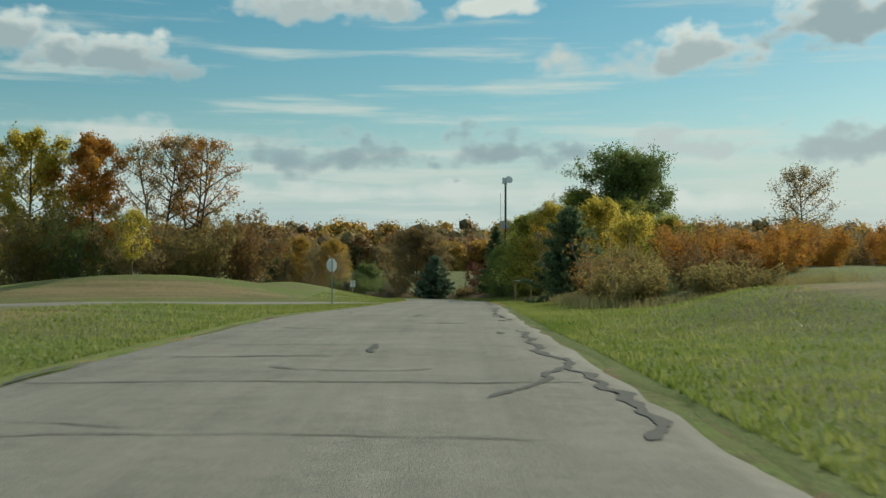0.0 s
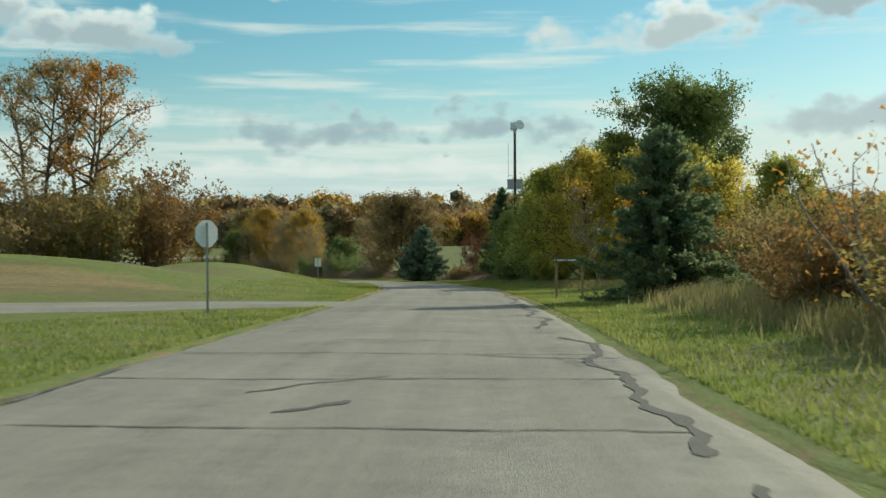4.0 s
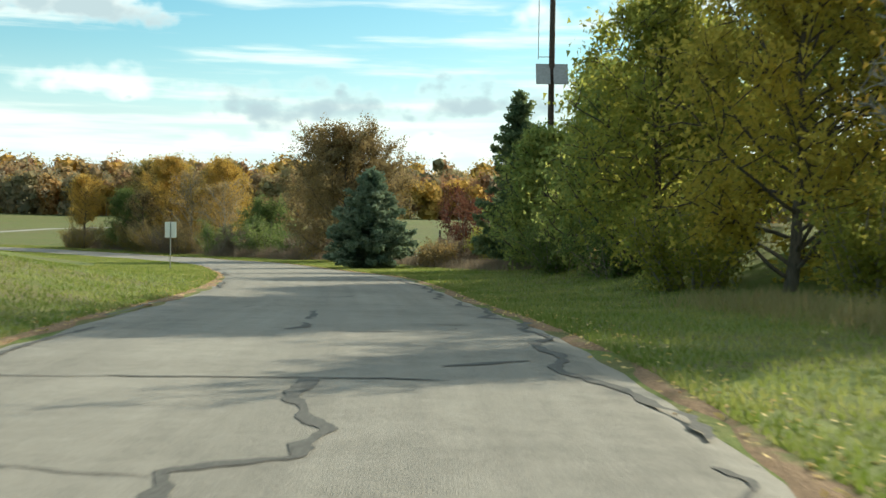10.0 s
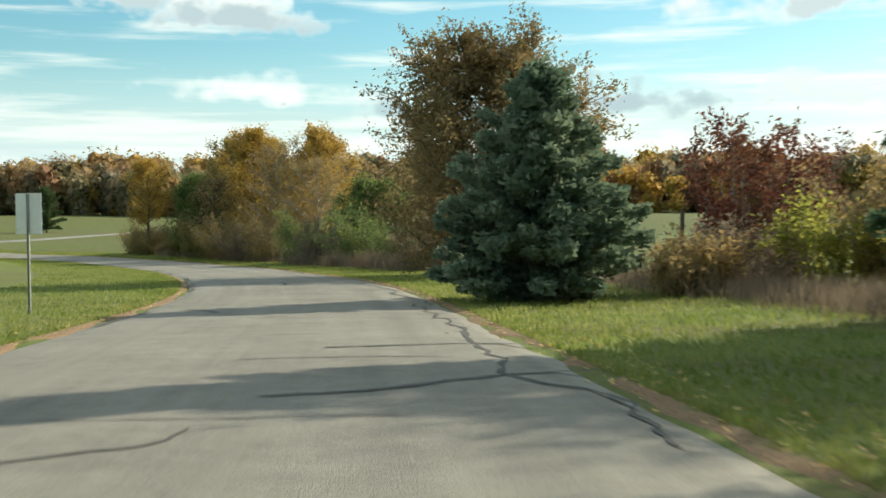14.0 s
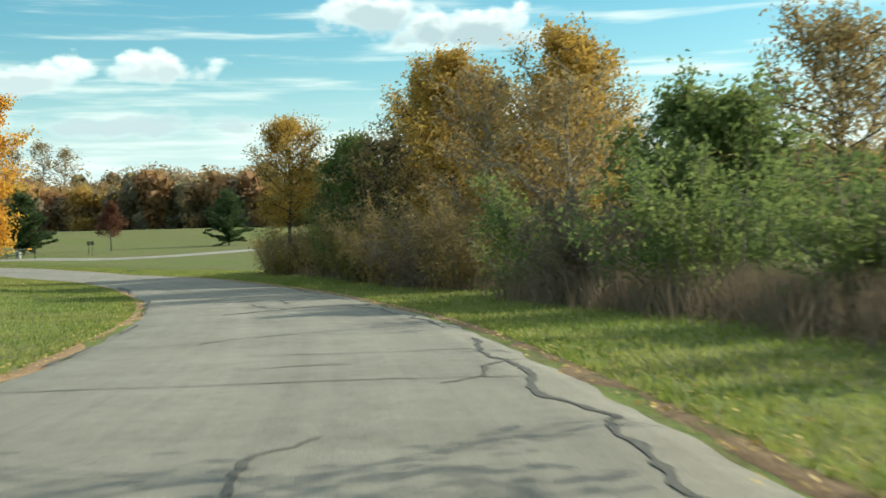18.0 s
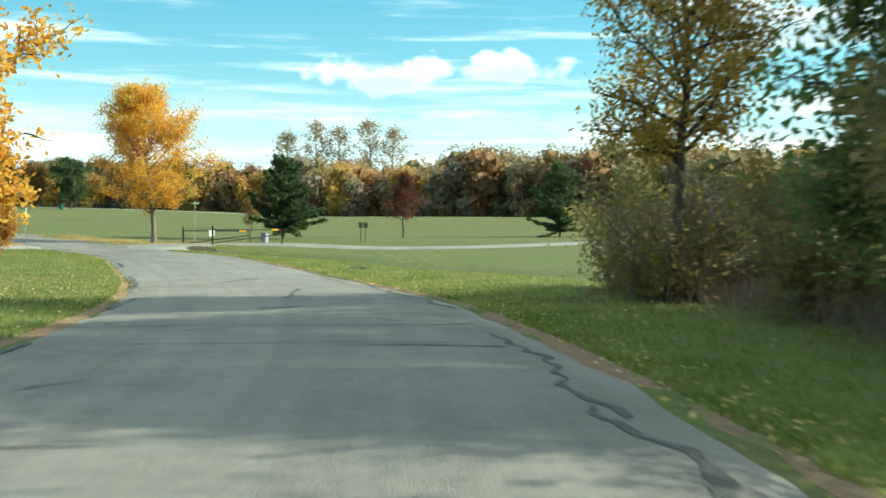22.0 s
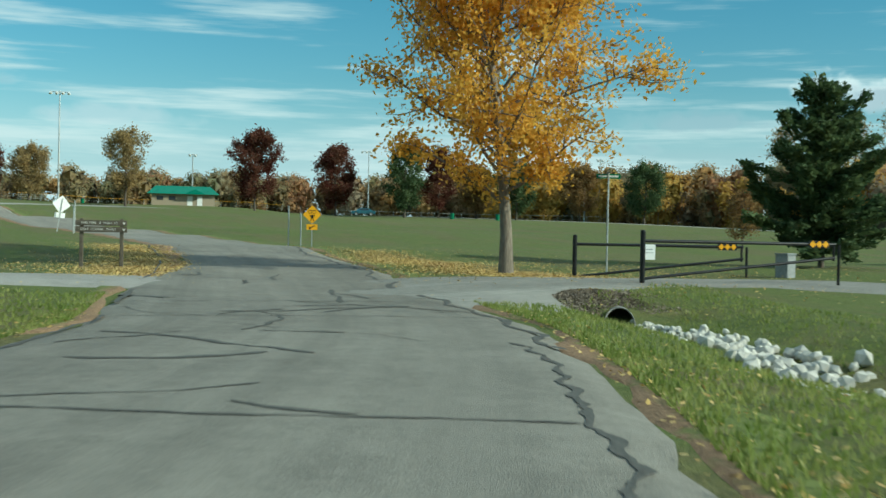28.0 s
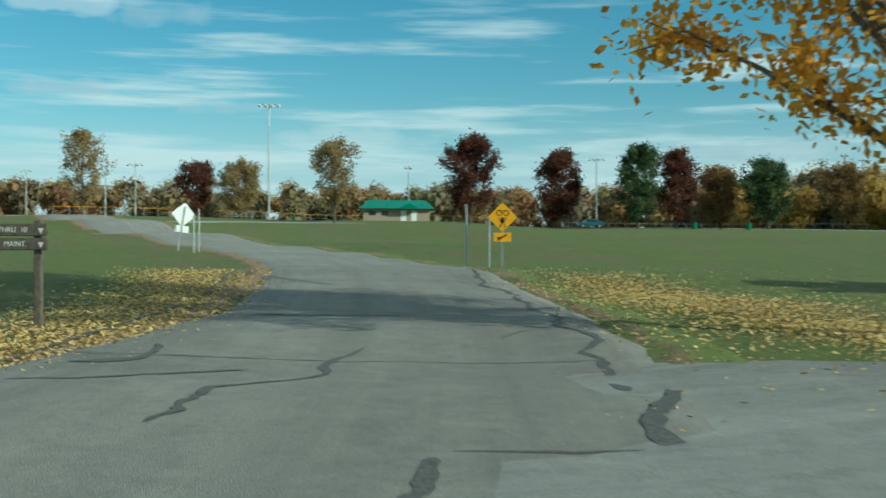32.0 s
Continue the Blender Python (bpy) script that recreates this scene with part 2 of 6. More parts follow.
M_SPRUCE = leaf_material("needle_spruce", [(0.1, 0.155, 0.1), (0.17, 0.235, 0.155), (0.27, 0.32, 0.21)], 0.4)
M_PINE = leaf_material("needle_pine", [(0.045, 0.08, 0.036), (0.08, 0.125, 0.05), (0.13, 0.165, 0.065)], 0.35)
M_WEED = leaf_material("dry_weed", [(0.19, 0.145, 0.1), (0.3, 0.24, 0.165), (0.24, 0.18, 0.135)], 0.35, 0.8)
M_HAY = leaf_material("dry_grass", [(0.3, 0.24, 0.12), (0.42, 0.35, 0.19), (0.26, 0.27, 0.09)], 0.5, 0.7)
M_BLADE = leaf_material("grass_blade", [(0.13, 0.19, 0.03), (0.21, 0.27, 0.05), (0.38, 0.37, 0.13)], 0.5, 0.5)
M_FAR = leaf_material("far_foliage", [(0.26, 0.2, 0.12), (0.38, 0.27, 0.14), (0.5, 0.31, 0.11), (0.4, 0.2, 0.11), (0.22, 0.23, 0.12), (0.31, 0.26, 0.19), (0.33, 0.3, 0.13)], 0.5, 0.8, 0.11)
M_FARGOLD = leaf_material("far_gold", [(0.4, 0.24, 0.07), (0.6, 0.38, 0.09), (0.42, 0.33, 0.1)], 0.5, 0.8, 0.11)
M_FALLEN = leaf_material("fallen_leaf", [(0.5, 0.34, 0.1), (0.78, 0.6, 0.22), (0.84, 0.72, 0.36), (0.4, 0.24, 0.1)], 0.2)


def bark_material(name, dark, light):
    m, t, b = material(name, 0.9)
    n = noise_tex(t, world_pos(t, 14, 14, 3), 1.0, 6.0, 0.65)
    t.links.new(ramp(t, n, [(0.3, dark), (0.7, light)]), b.inputs["Base Color"])
    bump(t, b, n, 0.03, 0.9)
    return m


M_BARK = bark_material("bark_brown", (0.05, 0.04, 0.03), (0.16, 0.13, 0.10))
M_BARK_PALE = bark_material("bark_pale", (0.16, 0.14, 0.11), (0.42, 0.38, 0.31))
M_BARK_MID = bark_material("bark_grey", (0.09, 0.075, 0.06), (0.27, 0.23, 0.18))
M_TWIG = bark_material("twig_grey", (0.13, 0.11, 0.09), (0.32, 0.28, 0.23))


def ground_material():
    m, t, b = material("turf", 0.95)
    w = world_pos(t)
    big = noise_tex(t, w, 0.06, 4.0, 0.6)
    mid = noise_tex(t, w, 0.5, 5.0, 0.65)
    fine = noise_tex(t, w, 18.0, 4.0, 0.7)
    green = ramp(t, fine, [(0.3, (0.085, 0.125, 0.026)), (0.55, (0.15, 0.19, 0.042)), (0.8, (0.25, 0.26, 0.085))])
    dry = ramp(t, fine, [(0.3, (0.19, 0.125, 0.06)), (0.7, (0.36, 0.265, 0.145))])
    at = t.nodes.new("ShaderNodeAttribute")
    at.attribute_name = "dry"
    worn = smooth(t, math_node(t, "ADD", at.outputs["Fac"], math_node(t, "MULTIPLY", math_node(t, "SUBTRACT", mid, 0.5), 0.9)), 0.3, 0.7)
    f = smooth(t, math_node(t, "ADD", math_node(t, "MULTIPLY", big, 0.55), math_node(t, "MULTIPLY", mid, 0.45)), 0.52, 0.68)
    c = mix_rgb(t, math_node(t, "MAXIMUM", math_node(t, "MULTIPLY", f, 0.55), math_node(t, "MULTIPLY", worn, 0.85)), green, dry)
    swath = noise_tex(t, world_pos(t, 0.045, 0.3, 1), 1.0, 7.0, 0.65)
    c = mix_rgb(t, math_node(t, "MULTIPLY", smooth(t, swath, 0.42, 0.6), 0.75), c, ramp(t, fine, [(0.3, (0.1, 0.09, 0.04)), (0.7, (0.19, 0.165, 0.07))]))
    # park field: turf darkened in its colour for the shading there, with brown swaths
    park = t.nodes.new("ShaderNodeAttribute")
    park.attribute_name = "park"
    dim_turf = ramp(t, fine, [(0.3, (0.065, 0.09, 0.024)), (0.55, (0.115, 0.138, 0.034)), (0.8, (0.2, 0.195, 0.065))])
    dim_turf = mix_rgb(t, math_node(t, "MULTIPLY", smooth(t, mid, 0.5, 0.68), 0.45), dim_turf, (0.17, 0.14, 0.06))
    dim_turf = mix_rgb(t, math_node(t, "MULTIPLY", smooth(t, swath, 0.46, 0.6), 0.6), dim_turf, ramp(t, fine, [(0.3, (0.1, 0.085, 0.04)), (0.7, (0.19, 0.155, 0.075))]))
    c = mix_rgb(t, math_node(t, "MULTIPLY", park.outputs["Fac"], 0.85), c, dim_turf)
    tuft = noise_tex(t, w, 3.2, 6.0, 0.75)
    c = mix_rgb(t, 0.8, c, ramp(t, tuft, [(0.3, (0.45, 0.45, 0.42)), (0.5, (1.0, 1.0, 1.0)), (0.7, (1.0, 1.0, 0.9))]), "MULTIPLY")
    t.links.new(c, b.inputs["Base Color"])
    bump(t, b, math_node(t, "ADD", fine, math_node(t, "MULTIPLY", mid, 1.5)), 0.06, 0.8)
    return m


def road_material(name="asphalt", base=0.30, tint=(1.0, 0.95, 0.84), streaks=False):
    m, t, b = material(name, 0.85)
    w = world_pos(t)
    agg = noise_tex(t, w, 55.0, 3.0, 0.8)
    vor = t.nodes.new("ShaderNodeTexVoronoi")
    vor.inputs["Scale"].default_value = 95.0
    t.links.new(w, vor.inputs["Vector"])
    blot = noise_tex(t, w, 0.35, 5.0, 0.65)
    mid = noise_tex(t, w, 3.0, 8.0, 0.78)
    v = math_node(t, "ADD", math_node(t, "MULTIPLY", math_node(t, "SUBTRACT", agg, 0.25), 1.0), math_node(t, "MULTIPLY", vor.outputs["Distance"], 0.5))
    v = math_node(t, "ADD", v, math_node(t, "MULTIPLY", math_node(t, "SUBTRACT", mid, 0.5), 0.8))
    v = math_node(t, "ADD", v, math_node(t, "MULTIPLY", math_node(t, "SUBTRACT", blot, 0.5), 0.9))
    if streaks:
        uv = t.nodes.new("ShaderNodeTexCoord").outputs["UV"]
        mp = t.nodes.new("ShaderNodeMapping")
        mp.inputs["Scale"].default_value = (0.03, 1.9, 1.0)
        t.links.new(uv, mp.inputs["Vector"])
        st = noise_tex(t, mp.outputs[0], 1.0, 5.0, 0.65)
        v = math_node(t, "ADD", v, math_node(t, "MULTIPLY", math_node(t, "SUBTRACT", st, 0.5), 0.6))
        side = t.nodes.new("ShaderNodeSeparateXYZ")     # paler added strip along the right edge
        t.links.new(uv, side.inputs[0])
        for lane_off in (-3.3, -1.0, 0.9):           # broken dark rubber and oil along the wheel paths
            near = math_node(t, "ABSOLUTE", math_node(t, "ADD", math_node(t, "SUBTRACT", side.outputs[1], lane_off), math_node(t, "MULTIPLY", math_node(t, "SUBTRACT", blot, 0.5), 0.9)))
            band = math_node(t, "MULTIPLY", smooth(t, near, 0.42, 0.1), smooth(t, mid, 0.42, 0.66))
            v = math_node(t, "SUBTRACT", v, math_node(t, "MULTIPLY", math_node(t, "MULTIPLY", band, smooth(t, blot, 0.44, 0.6)), 0.3))
        v = math_node(t, "ADD", v, math_node(t, "MULTIPLY", smooth(t, side.outputs[1], ROAD_R - 0.55, ROAD_R - 0.35), 0.16))
    if streaks:                          # older, darker asphalt towards the crossing
        sx = t.nodes.new("ShaderNodeSeparateXYZ")
        t.links.new(w, sx.inputs[0])
        v = math_node(t, "SUBTRACT", v, math_node(t, "MULTIPLY", math_node(t, "MULTIPLY", smooth(t, sx.outputs[0], -66.0, -90.0), smooth(t, sx.outputs[0], -128.0, -104.0)), 0.16))
    lo = tuple(base * 0.52 * k for k in tint)
    me = tuple(base * 0.9 * k for k in tint)
    hi = tuple(base * 1.35 * k for k in tint)
    t.links.new(ramp(t, v, [(0.05, lo), (0.45, me), (0.95, hi)]), b.inputs["Base Color"])
    bump(t, b, math_node(t, "ADD", agg, vor.outputs["Distance"]), 0.008, 0.7)
    return m


def verge_material():
    m, t, b = material("verge_dirt", 0.95)
    w = world_pos(t)
    mid = noise_tex(t, w, 1.6, 5.0, 0.7)
    fine = noise_tex(t, w, 22.0, 4.0, 0.7)
    green = ramp(t, fine, [(0.3, (0.085, 0.115, 0.028)), (0.55, (0.145, 0.175, 0.045)), (0.8, (0.24, 0.24, 0.085))])
    dirt = ramp(t, fine, [(0.3, (0.12, 0.07, 0.04)), (0.7, (0.36, 0.24, 0.14))])
    sep = t.nodes.new("ShaderNodeSeparateXYZ")
    t.links.new(t.nodes.new("ShaderNodeTexCoord").outputs["UV"], sep.inputs[0])
    out = math_node(t, "SUBTRACT", math_node(t, "ABSOLUTE", math_node(t, "ADD", sep.outputs[1], 1.19)), 3.61)
    out = math_node(t, "ADD", out, math_node(t, "MULTIPLY", math_node(t, "SUBTRACT", mid, 0.5), 1.3))
    wp = t.nodes.new("ShaderNodeSeparateXYZ")
    t.links.new(w, wp.inputs[0])
    out = math_node(t, "ADD", out, math_node(t, "MULTIPLY", smooth(t, wp.outputs[1], 100.0, 60.0), 0.4))
    t.links.new(mix_rgb(t, smooth(t, out, 0.36, 0.02), green, dirt), b.inputs["Base Color"])
    bump(t, b, fine, 0.03, 0.9)
    return m


ROAD_L, ROAD_R = -4.8, 2.42              # edges of the road, from the line that the camera drives
M_TURF = ground_material()
M_ROAD = road_material("asphalt", 0.242, (1.0, 0.935, 0.8), True)
M_LANE = road_material("worn_asphalt", 0.29, (1.0, 0.96, 0.86), True)
M_TAR = plain("tar", (0.09, 0.088, 0.08), 0.85, 0.0, 0.5, 30.0)
M_DIRT = verge_material()
M_GALV = plain("galvanised_steel", (0.45, 0.46, 0.45), 0.45, 0.8, 0.2)
M_SIGNBACK = plain("sign_back", (0.7, 0.71, 0.69), 0.45, 0.25, 0.08)
M_BLACK = plain("black_paint", (0.012, 0.012, 0.013), 0.35, 0.0, 0.3)
M_WHITE = plain("white_paint", (0.78, 0.78, 0.76), 0.5, 0.0, 0.05)
M_AMBER = plain("sign_yellow", (0.75, 0.36, 0.01), 0.4, 0.0, 0.06)
M_GREENSIGN = plain("sign_green", (0.01, 0.14, 0.06), 0.4, 0.0, 0.06)
M_TIMBER = plain("weathered_timber", (0.30, 0.21, 0.12), 0.85, 0.0, 0.35, 14.0)
M_TIMBER_GREY = plain("grey_timber", (0.12, 0.10, 0.075), 0.85, 0.0, 0.35, 14.0)
M_LETTER = plain("letter_white", (0.62, 0.60, 0.55), 0.7, 0.0, 0.1)
M_POLE = plain("dark_pole", (0.07, 0.05, 0.04), 0.8, 0.0, 0.4)
M_ROCK = plain("white_limestone", (0.5, 0.48, 0.43), 0.9, 0.0, 0.25, 5.0)
M_CONCRETE = road_material("concrete", 0.33, (1.0, 0.95, 0.86))
M_SOIL = leaf_material("loose_soil", [(0.12, 0.09, 0.06), (0.24, 0.19, 0.14), (0.36, 0.31, 0.25)], 0.0, 0.9)
M_OLDSTEEL = plain("old_steel", (0.24, 0.23, 0.21), 0.6, 0.4, 0.3)
M_GRAVEL = plain("grey_gravel", (0.14, 0.115, 0.09), 0.95, 0.0, 0.5, 18.0)
M_ROOF = plain("green_roof", (0.02, 0.20, 0.13), 0.5, 0.2, 0.1)
M_TAN = plain("tan_wall", (0.34, 0.28, 0.2), 0.8, 0.0, 0.1)
M_CAR = plain("blue_car", (0.05, 0.14, 0.18), 0.25, 0.3, 0.1)
M_GLASS_DARK = plain("dark_glass", (0.02, 0.025, 0.03), 0.08, 0.0, 0.1)
M_RUBBER = plain("rubber", (0.015, 0.015, 0.015), 0.8, 0.0, 0.2)
M_PANEL = plain("grey_panel", (0.28, 0.29, 0.29), 0.5, 0.2, 0.15)


# ---------- mesh helpers ----------
def mesh_of(name, verts, quads, mat, tris=None, smooth_shade=False):
    verts = np.asarray(verts, dtype=np.float32).reshape(-1, 3)
    quads = np.asarray(quads, dtype=np.int32).reshape(-1, 4)
    tris = np.zeros((0, 3), np.int32) if tris is None else np.asarray(tris, dtype=np.int32).reshape(-1, 3)
    me = bpy.data.meshes.new(name)
    me.vertices.add(len(verts))
    me.vertices.foreach_set("co", verts.ravel())
    nl = quads.size + tris.size
    me.loops.add(nl)
    me.loops.foreach_set("vertex_index", np.concatenate([quads.ravel(), tris.ravel()]))
    np_ = len(quads) + len(tris)
    me.polygons.add(np_)
    starts = np.concatenate([np.arange(len(quads)) * 4, len(quads) * 4 + np.arange(len(tris)) * 3]).astype(np.int32)
    me.polygons.foreach_set("loop_start", starts)
    if smooth_shade:
        me.polygons.foreach_set("use_smooth", np.ones(np_, dtype=bool))
    me.materials.append(mat)
    me.update(calc_edges=True)
    return me


def child(name, me, parent, label=""):
    ob = new(name, me)
    ob.parent = parent
    if label:
        tagged(ob, label)
    return ob


def part(name, bm, mat, parent, label=""):
    me = bpy.data.meshes.new(name)
    bm.to_mesh(me)
    bm.free()
    me.materials.append(mat)
    return child(name, me, parent, label)


def thing(name, x, y, z, label, category, group="", turn=0.0, kind=""):
    ob = new(name)
    ob.matrix_basis = pose(x, y, z, 0, 0, turn)
    return tagged(ob, label, category, group, kind)


def box(sx, sy, sz, at=(0, 0, 0), bevel=0.0, rot=(0, 0, 0)):
    bm = bmesh.new()
    bmesh.ops.create_cube(bm, size=1.0)
    bmesh.ops.scale(bm, vec=(sx, sy, sz), verts=bm.verts)
    if bevel:
        bmesh.ops.bevel(bm, geom=bm.edges[:], offset=bevel, segments=2, affect="EDGES")
    bmesh.ops.transform(bm, matrix=pose(*at, *rot), verts=bm.verts)
    return bm


def rod(r, length, at=(0, 0, 0), rot=(0, 0, 0), sides=12, r2=None):
    bm = bmesh.new()
    bmesh.ops.create_cone(bm, cap_ends=True, segments=sides, radius1=r, radius2=r if r2 is None else r2, depth=length)
    bmesh.ops.transform(bm, matrix=pose(*at, *rot), verts=bm.verts)
    return bm


def plate(n, r, thick, at=(0, 0, 0), rot=(0, 0, 0), turn=0.0):
    bm = bmesh.new()
    bmesh.ops.create_cone(bm, cap_ends=True, segments=n, radius1=r, radius2=r, depth=thick)
    bmesh.ops.bevel(bm, geom=[e for e in bm.edges if abs(e.verts[0].co.z - e.verts[1].co.z) > thick / 2], offset=r * 0.06, segments=2, affect="EDGES")
    bmesh.ops.transform(bm, matrix=pose(0, 0, 0, 0, 0, turn), verts=bm.verts)
    bmesh.ops.transform(bm, matrix=pose(*at, *rot), verts=bm.verts)
    return bm


def tubes(lines):
    """Tapered tubes along polylines: (points, radii, sides)."""
    V, Q, base = [], [], 0
    for pts, rad, k in lines:
        pts = np.asarray(pts, float)
        d = np.gradient(pts, axis=0)
        d /= np.linalg.norm(d, axis=1)[:, None] + 1e-9
        ref = np.where(np.abs(d[:, 2:3]) > 0.9, [[1.0, 0, 0]], [[0, 0, 1.0]])
        u = np.cross(d, ref)
        u /= np.linalg.norm(u, axis=1)[:, None] + 1e-9
        v = np.cross(d, u)
        a = np.arange(k) * 2 * np.pi / k
        ring = u[:, None] * np.cos(a)[None, :, None] + v[:, None] * np.sin(a)[None, :, None]
        V.append((pts[:, None] + ring * np.asarray(rad)[:, None, None]).reshape(-1, 3))
        i = np.arange(len(pts) - 1)[:, None] * k
        j = np.arange(k)[None]
        jn = (j + 1) % k
        Q.append(np.stack([base + i + j, base + i + jn, base + i + k + jn, base + i + k + j], -1).reshape(-1, 4))
        base += len(pts) * k
    return np.concatenate(V), np.concatenate(Q)


def leaf_quads(rng, centres, size, along=None, slim=0.55):
    n = len(centres)
    d = rng.normal(size=(n, 3)) if along is None else along + rng.normal(size=(n, 3)) * 0.35
    d /= np.linalg.norm(d, axis=1)[:, None] + 1e-9
    s = np.cross(d, rng.normal(size=(n, 3)))
    s /= np.linalg.norm(s, axis=1)[:, None] + 1e-9
    L = size * rng.uniform(0.6, 1.25, size=(n, 1))
    a, b = d * L * 0.5, s * L * 0.5 * slim
    c = centres + a * 0.1
    V = np.stack([centres - a, c + b, centres + a, c - b], 1).reshape(-1, 3)
    return V, np.arange(4 * n).reshape(-1, 4)


# ---------- the lie of the land ----------
ROWS = np.array(PATH)
EYE = 1.35
tt = np.arange(0, 32.01, 0.1)
TRACK = np.stack([np.interp(tt, ROWS[:, 0], ROWS[:, k]) for k in (1, 2, 3)], -1) - (0, 0, EYE)
HEAD = np.array([(0.0, -2.0 * i, -0.05 + 0.02 * i) for i in range(40, 0, -1)])
TAIL = np.array([(-92.5, 261.0, -7.42), (-98, 263.0, -7.35), (-105, 265.3, -7.15), (-112, 267.2, -6.9), (-120, 268.9, -6.65), (-130, 270.1, -6.45), (-140, 270.3, -6.25), (-147, 269.4, -5.95), (-160, 267.0, -5.1), (-177, 263.8, -3.9), (-192, 261, -3.2), (-210, 257, -2.8)])
LINE = np.concatenate([HEAD, TRACK, TAIL])
# places that fix the height of the land away from the road: x, y, z, weight
LAND = np.array([
    (-118, 274, -6.6, 40), (-150, 285, -5.6, 60), (-200, 300, -3.9, 80), (-250, 315, -2.2, 60), (-230, 330, -3.2, 60), (-280, 317, -1.0, 80), (-258, 344, -2.3, 80),
    (-300, 280, -0.5, 80), (-170, 330, -4.8, 60), (-100, 285, -6.9, 40), (-99, 301, -6.9, 40), (-80, 275, -7.5, 30), (-60, 262, -7.7, 20),
    (-45, 262, -7.3, 30), (-150, 390, -4.2, 100), (-60, 400, -5.0, 100), (-60, 330, -6.6, 60), (0, 380, -4.5, 80), (60, 300, -4.2, 80), (30, 200, -4.3, 40),
    (-105, 252, -7.2, 20), (-125, 250, -6.3, 30), (-150, 245, -5.0, 30), (-60, 200, -5.0, 40), (-60, 140, -3.5, 40), (-30, 120, -2.8, 30), (-45, 100, -2.6, 30), (-16, 73, -2.0, 10), (-40, 73, -2.2, 30), (-75, 74, -2.4, 40), (-99, 270.5, -7.15, 25), (-105, 271, -7.0, 15),
    (30, 93, 0.2, 40), (20, 60, 0.7, 25), (40, 30, 2.4, 40), (14, 30, 0.5, 12), (25, 130, -1.5, 30), (-40, 45, -0.9, 30), (-30, 10, 0.2, 30), (300, 300, -3, 900), (0, 600, -3, 900), (-400, 500, 0, 900), (-500, 200, 1, 900), (-300, 0, 2, 900), (300, 0, 3, 900)
])
LAND_P = np.concatenate([np.c_[LINE, np.ones(len(LINE))], LAND])
# swells and hollows: x, y, reach along x, reach along y, height
SWELLS = [
    (-25, 90, 14, 7, 1.9), (-11, 35, 5, 14, 0.3), (-15, 112, 7, 16, 1.5), (-90.0, 266.3, 1.2, 1.0, 0.16),
]


DITCHES = [((-88.4, 266.0), (-79.7, 263.0), 1.4, 0.5), ((-79.7, 263.0), (-60, 255.6), 2.2, 0.5), ((-60, 254), (-42, 248), 2.6, 0.3)]


def land(x, y):
    x, y = np.atleast_1d(np.asarray(x, float)), np.atleast_1d(np.asarray(y, float))
    out = np.empty(x.size)
    xf, yf = x.ravel(), y.ravel()
    for a in range(0, x.size, 20000):
        d2 = (xf[a:a + 20000, None] - LAND_P[:, 0]) ** 2 + (yf[a:a + 20000, None] - LAND_P[:, 1]) ** 2
        w = LAND_P[:, 3] / (d2 + 1.0) ** 2
        out[a:a + 20000] = (w * LAND_P[:, 2]).sum(1) / w.sum(1)
    for sx, sy, rx, ry, h in SWELLS:
        out += h * np.exp(-(((xf - sx) / rx) ** 2 + ((yf - sy) / ry) ** 2))
    for (ax, ay), (bx, by), wide, deep in DITCHES:
        ex, ey = bx - ax, by - ay
        u = np.clip(((xf - ax) * ex + (yf - ay) * ey) / (ex * ex + ey * ey), 0, 1)
        out -= deep * np.exp(-((xf - ax - u * ex) ** 2 + (yf - ay - u * ey) ** 2) / wide ** 2)
    return out.reshape(x.shape)


def z_at(x, y):
    return float(land(x, y)[0])

# ---------- ground ----------
def spread(lo, hi, step, far):
    mid = list(np.arange(lo, hi + step / 2, step))
    out, d, p = [], step, hi
    while p < far:
        d *= 1.22
        p += d
        out.append(p)
    low, d, p = [], step, lo
    while p > -far:
        d *= 1.22
        p -= d
        low.append(p)
    return np.array(low[::-1] + mid + out)


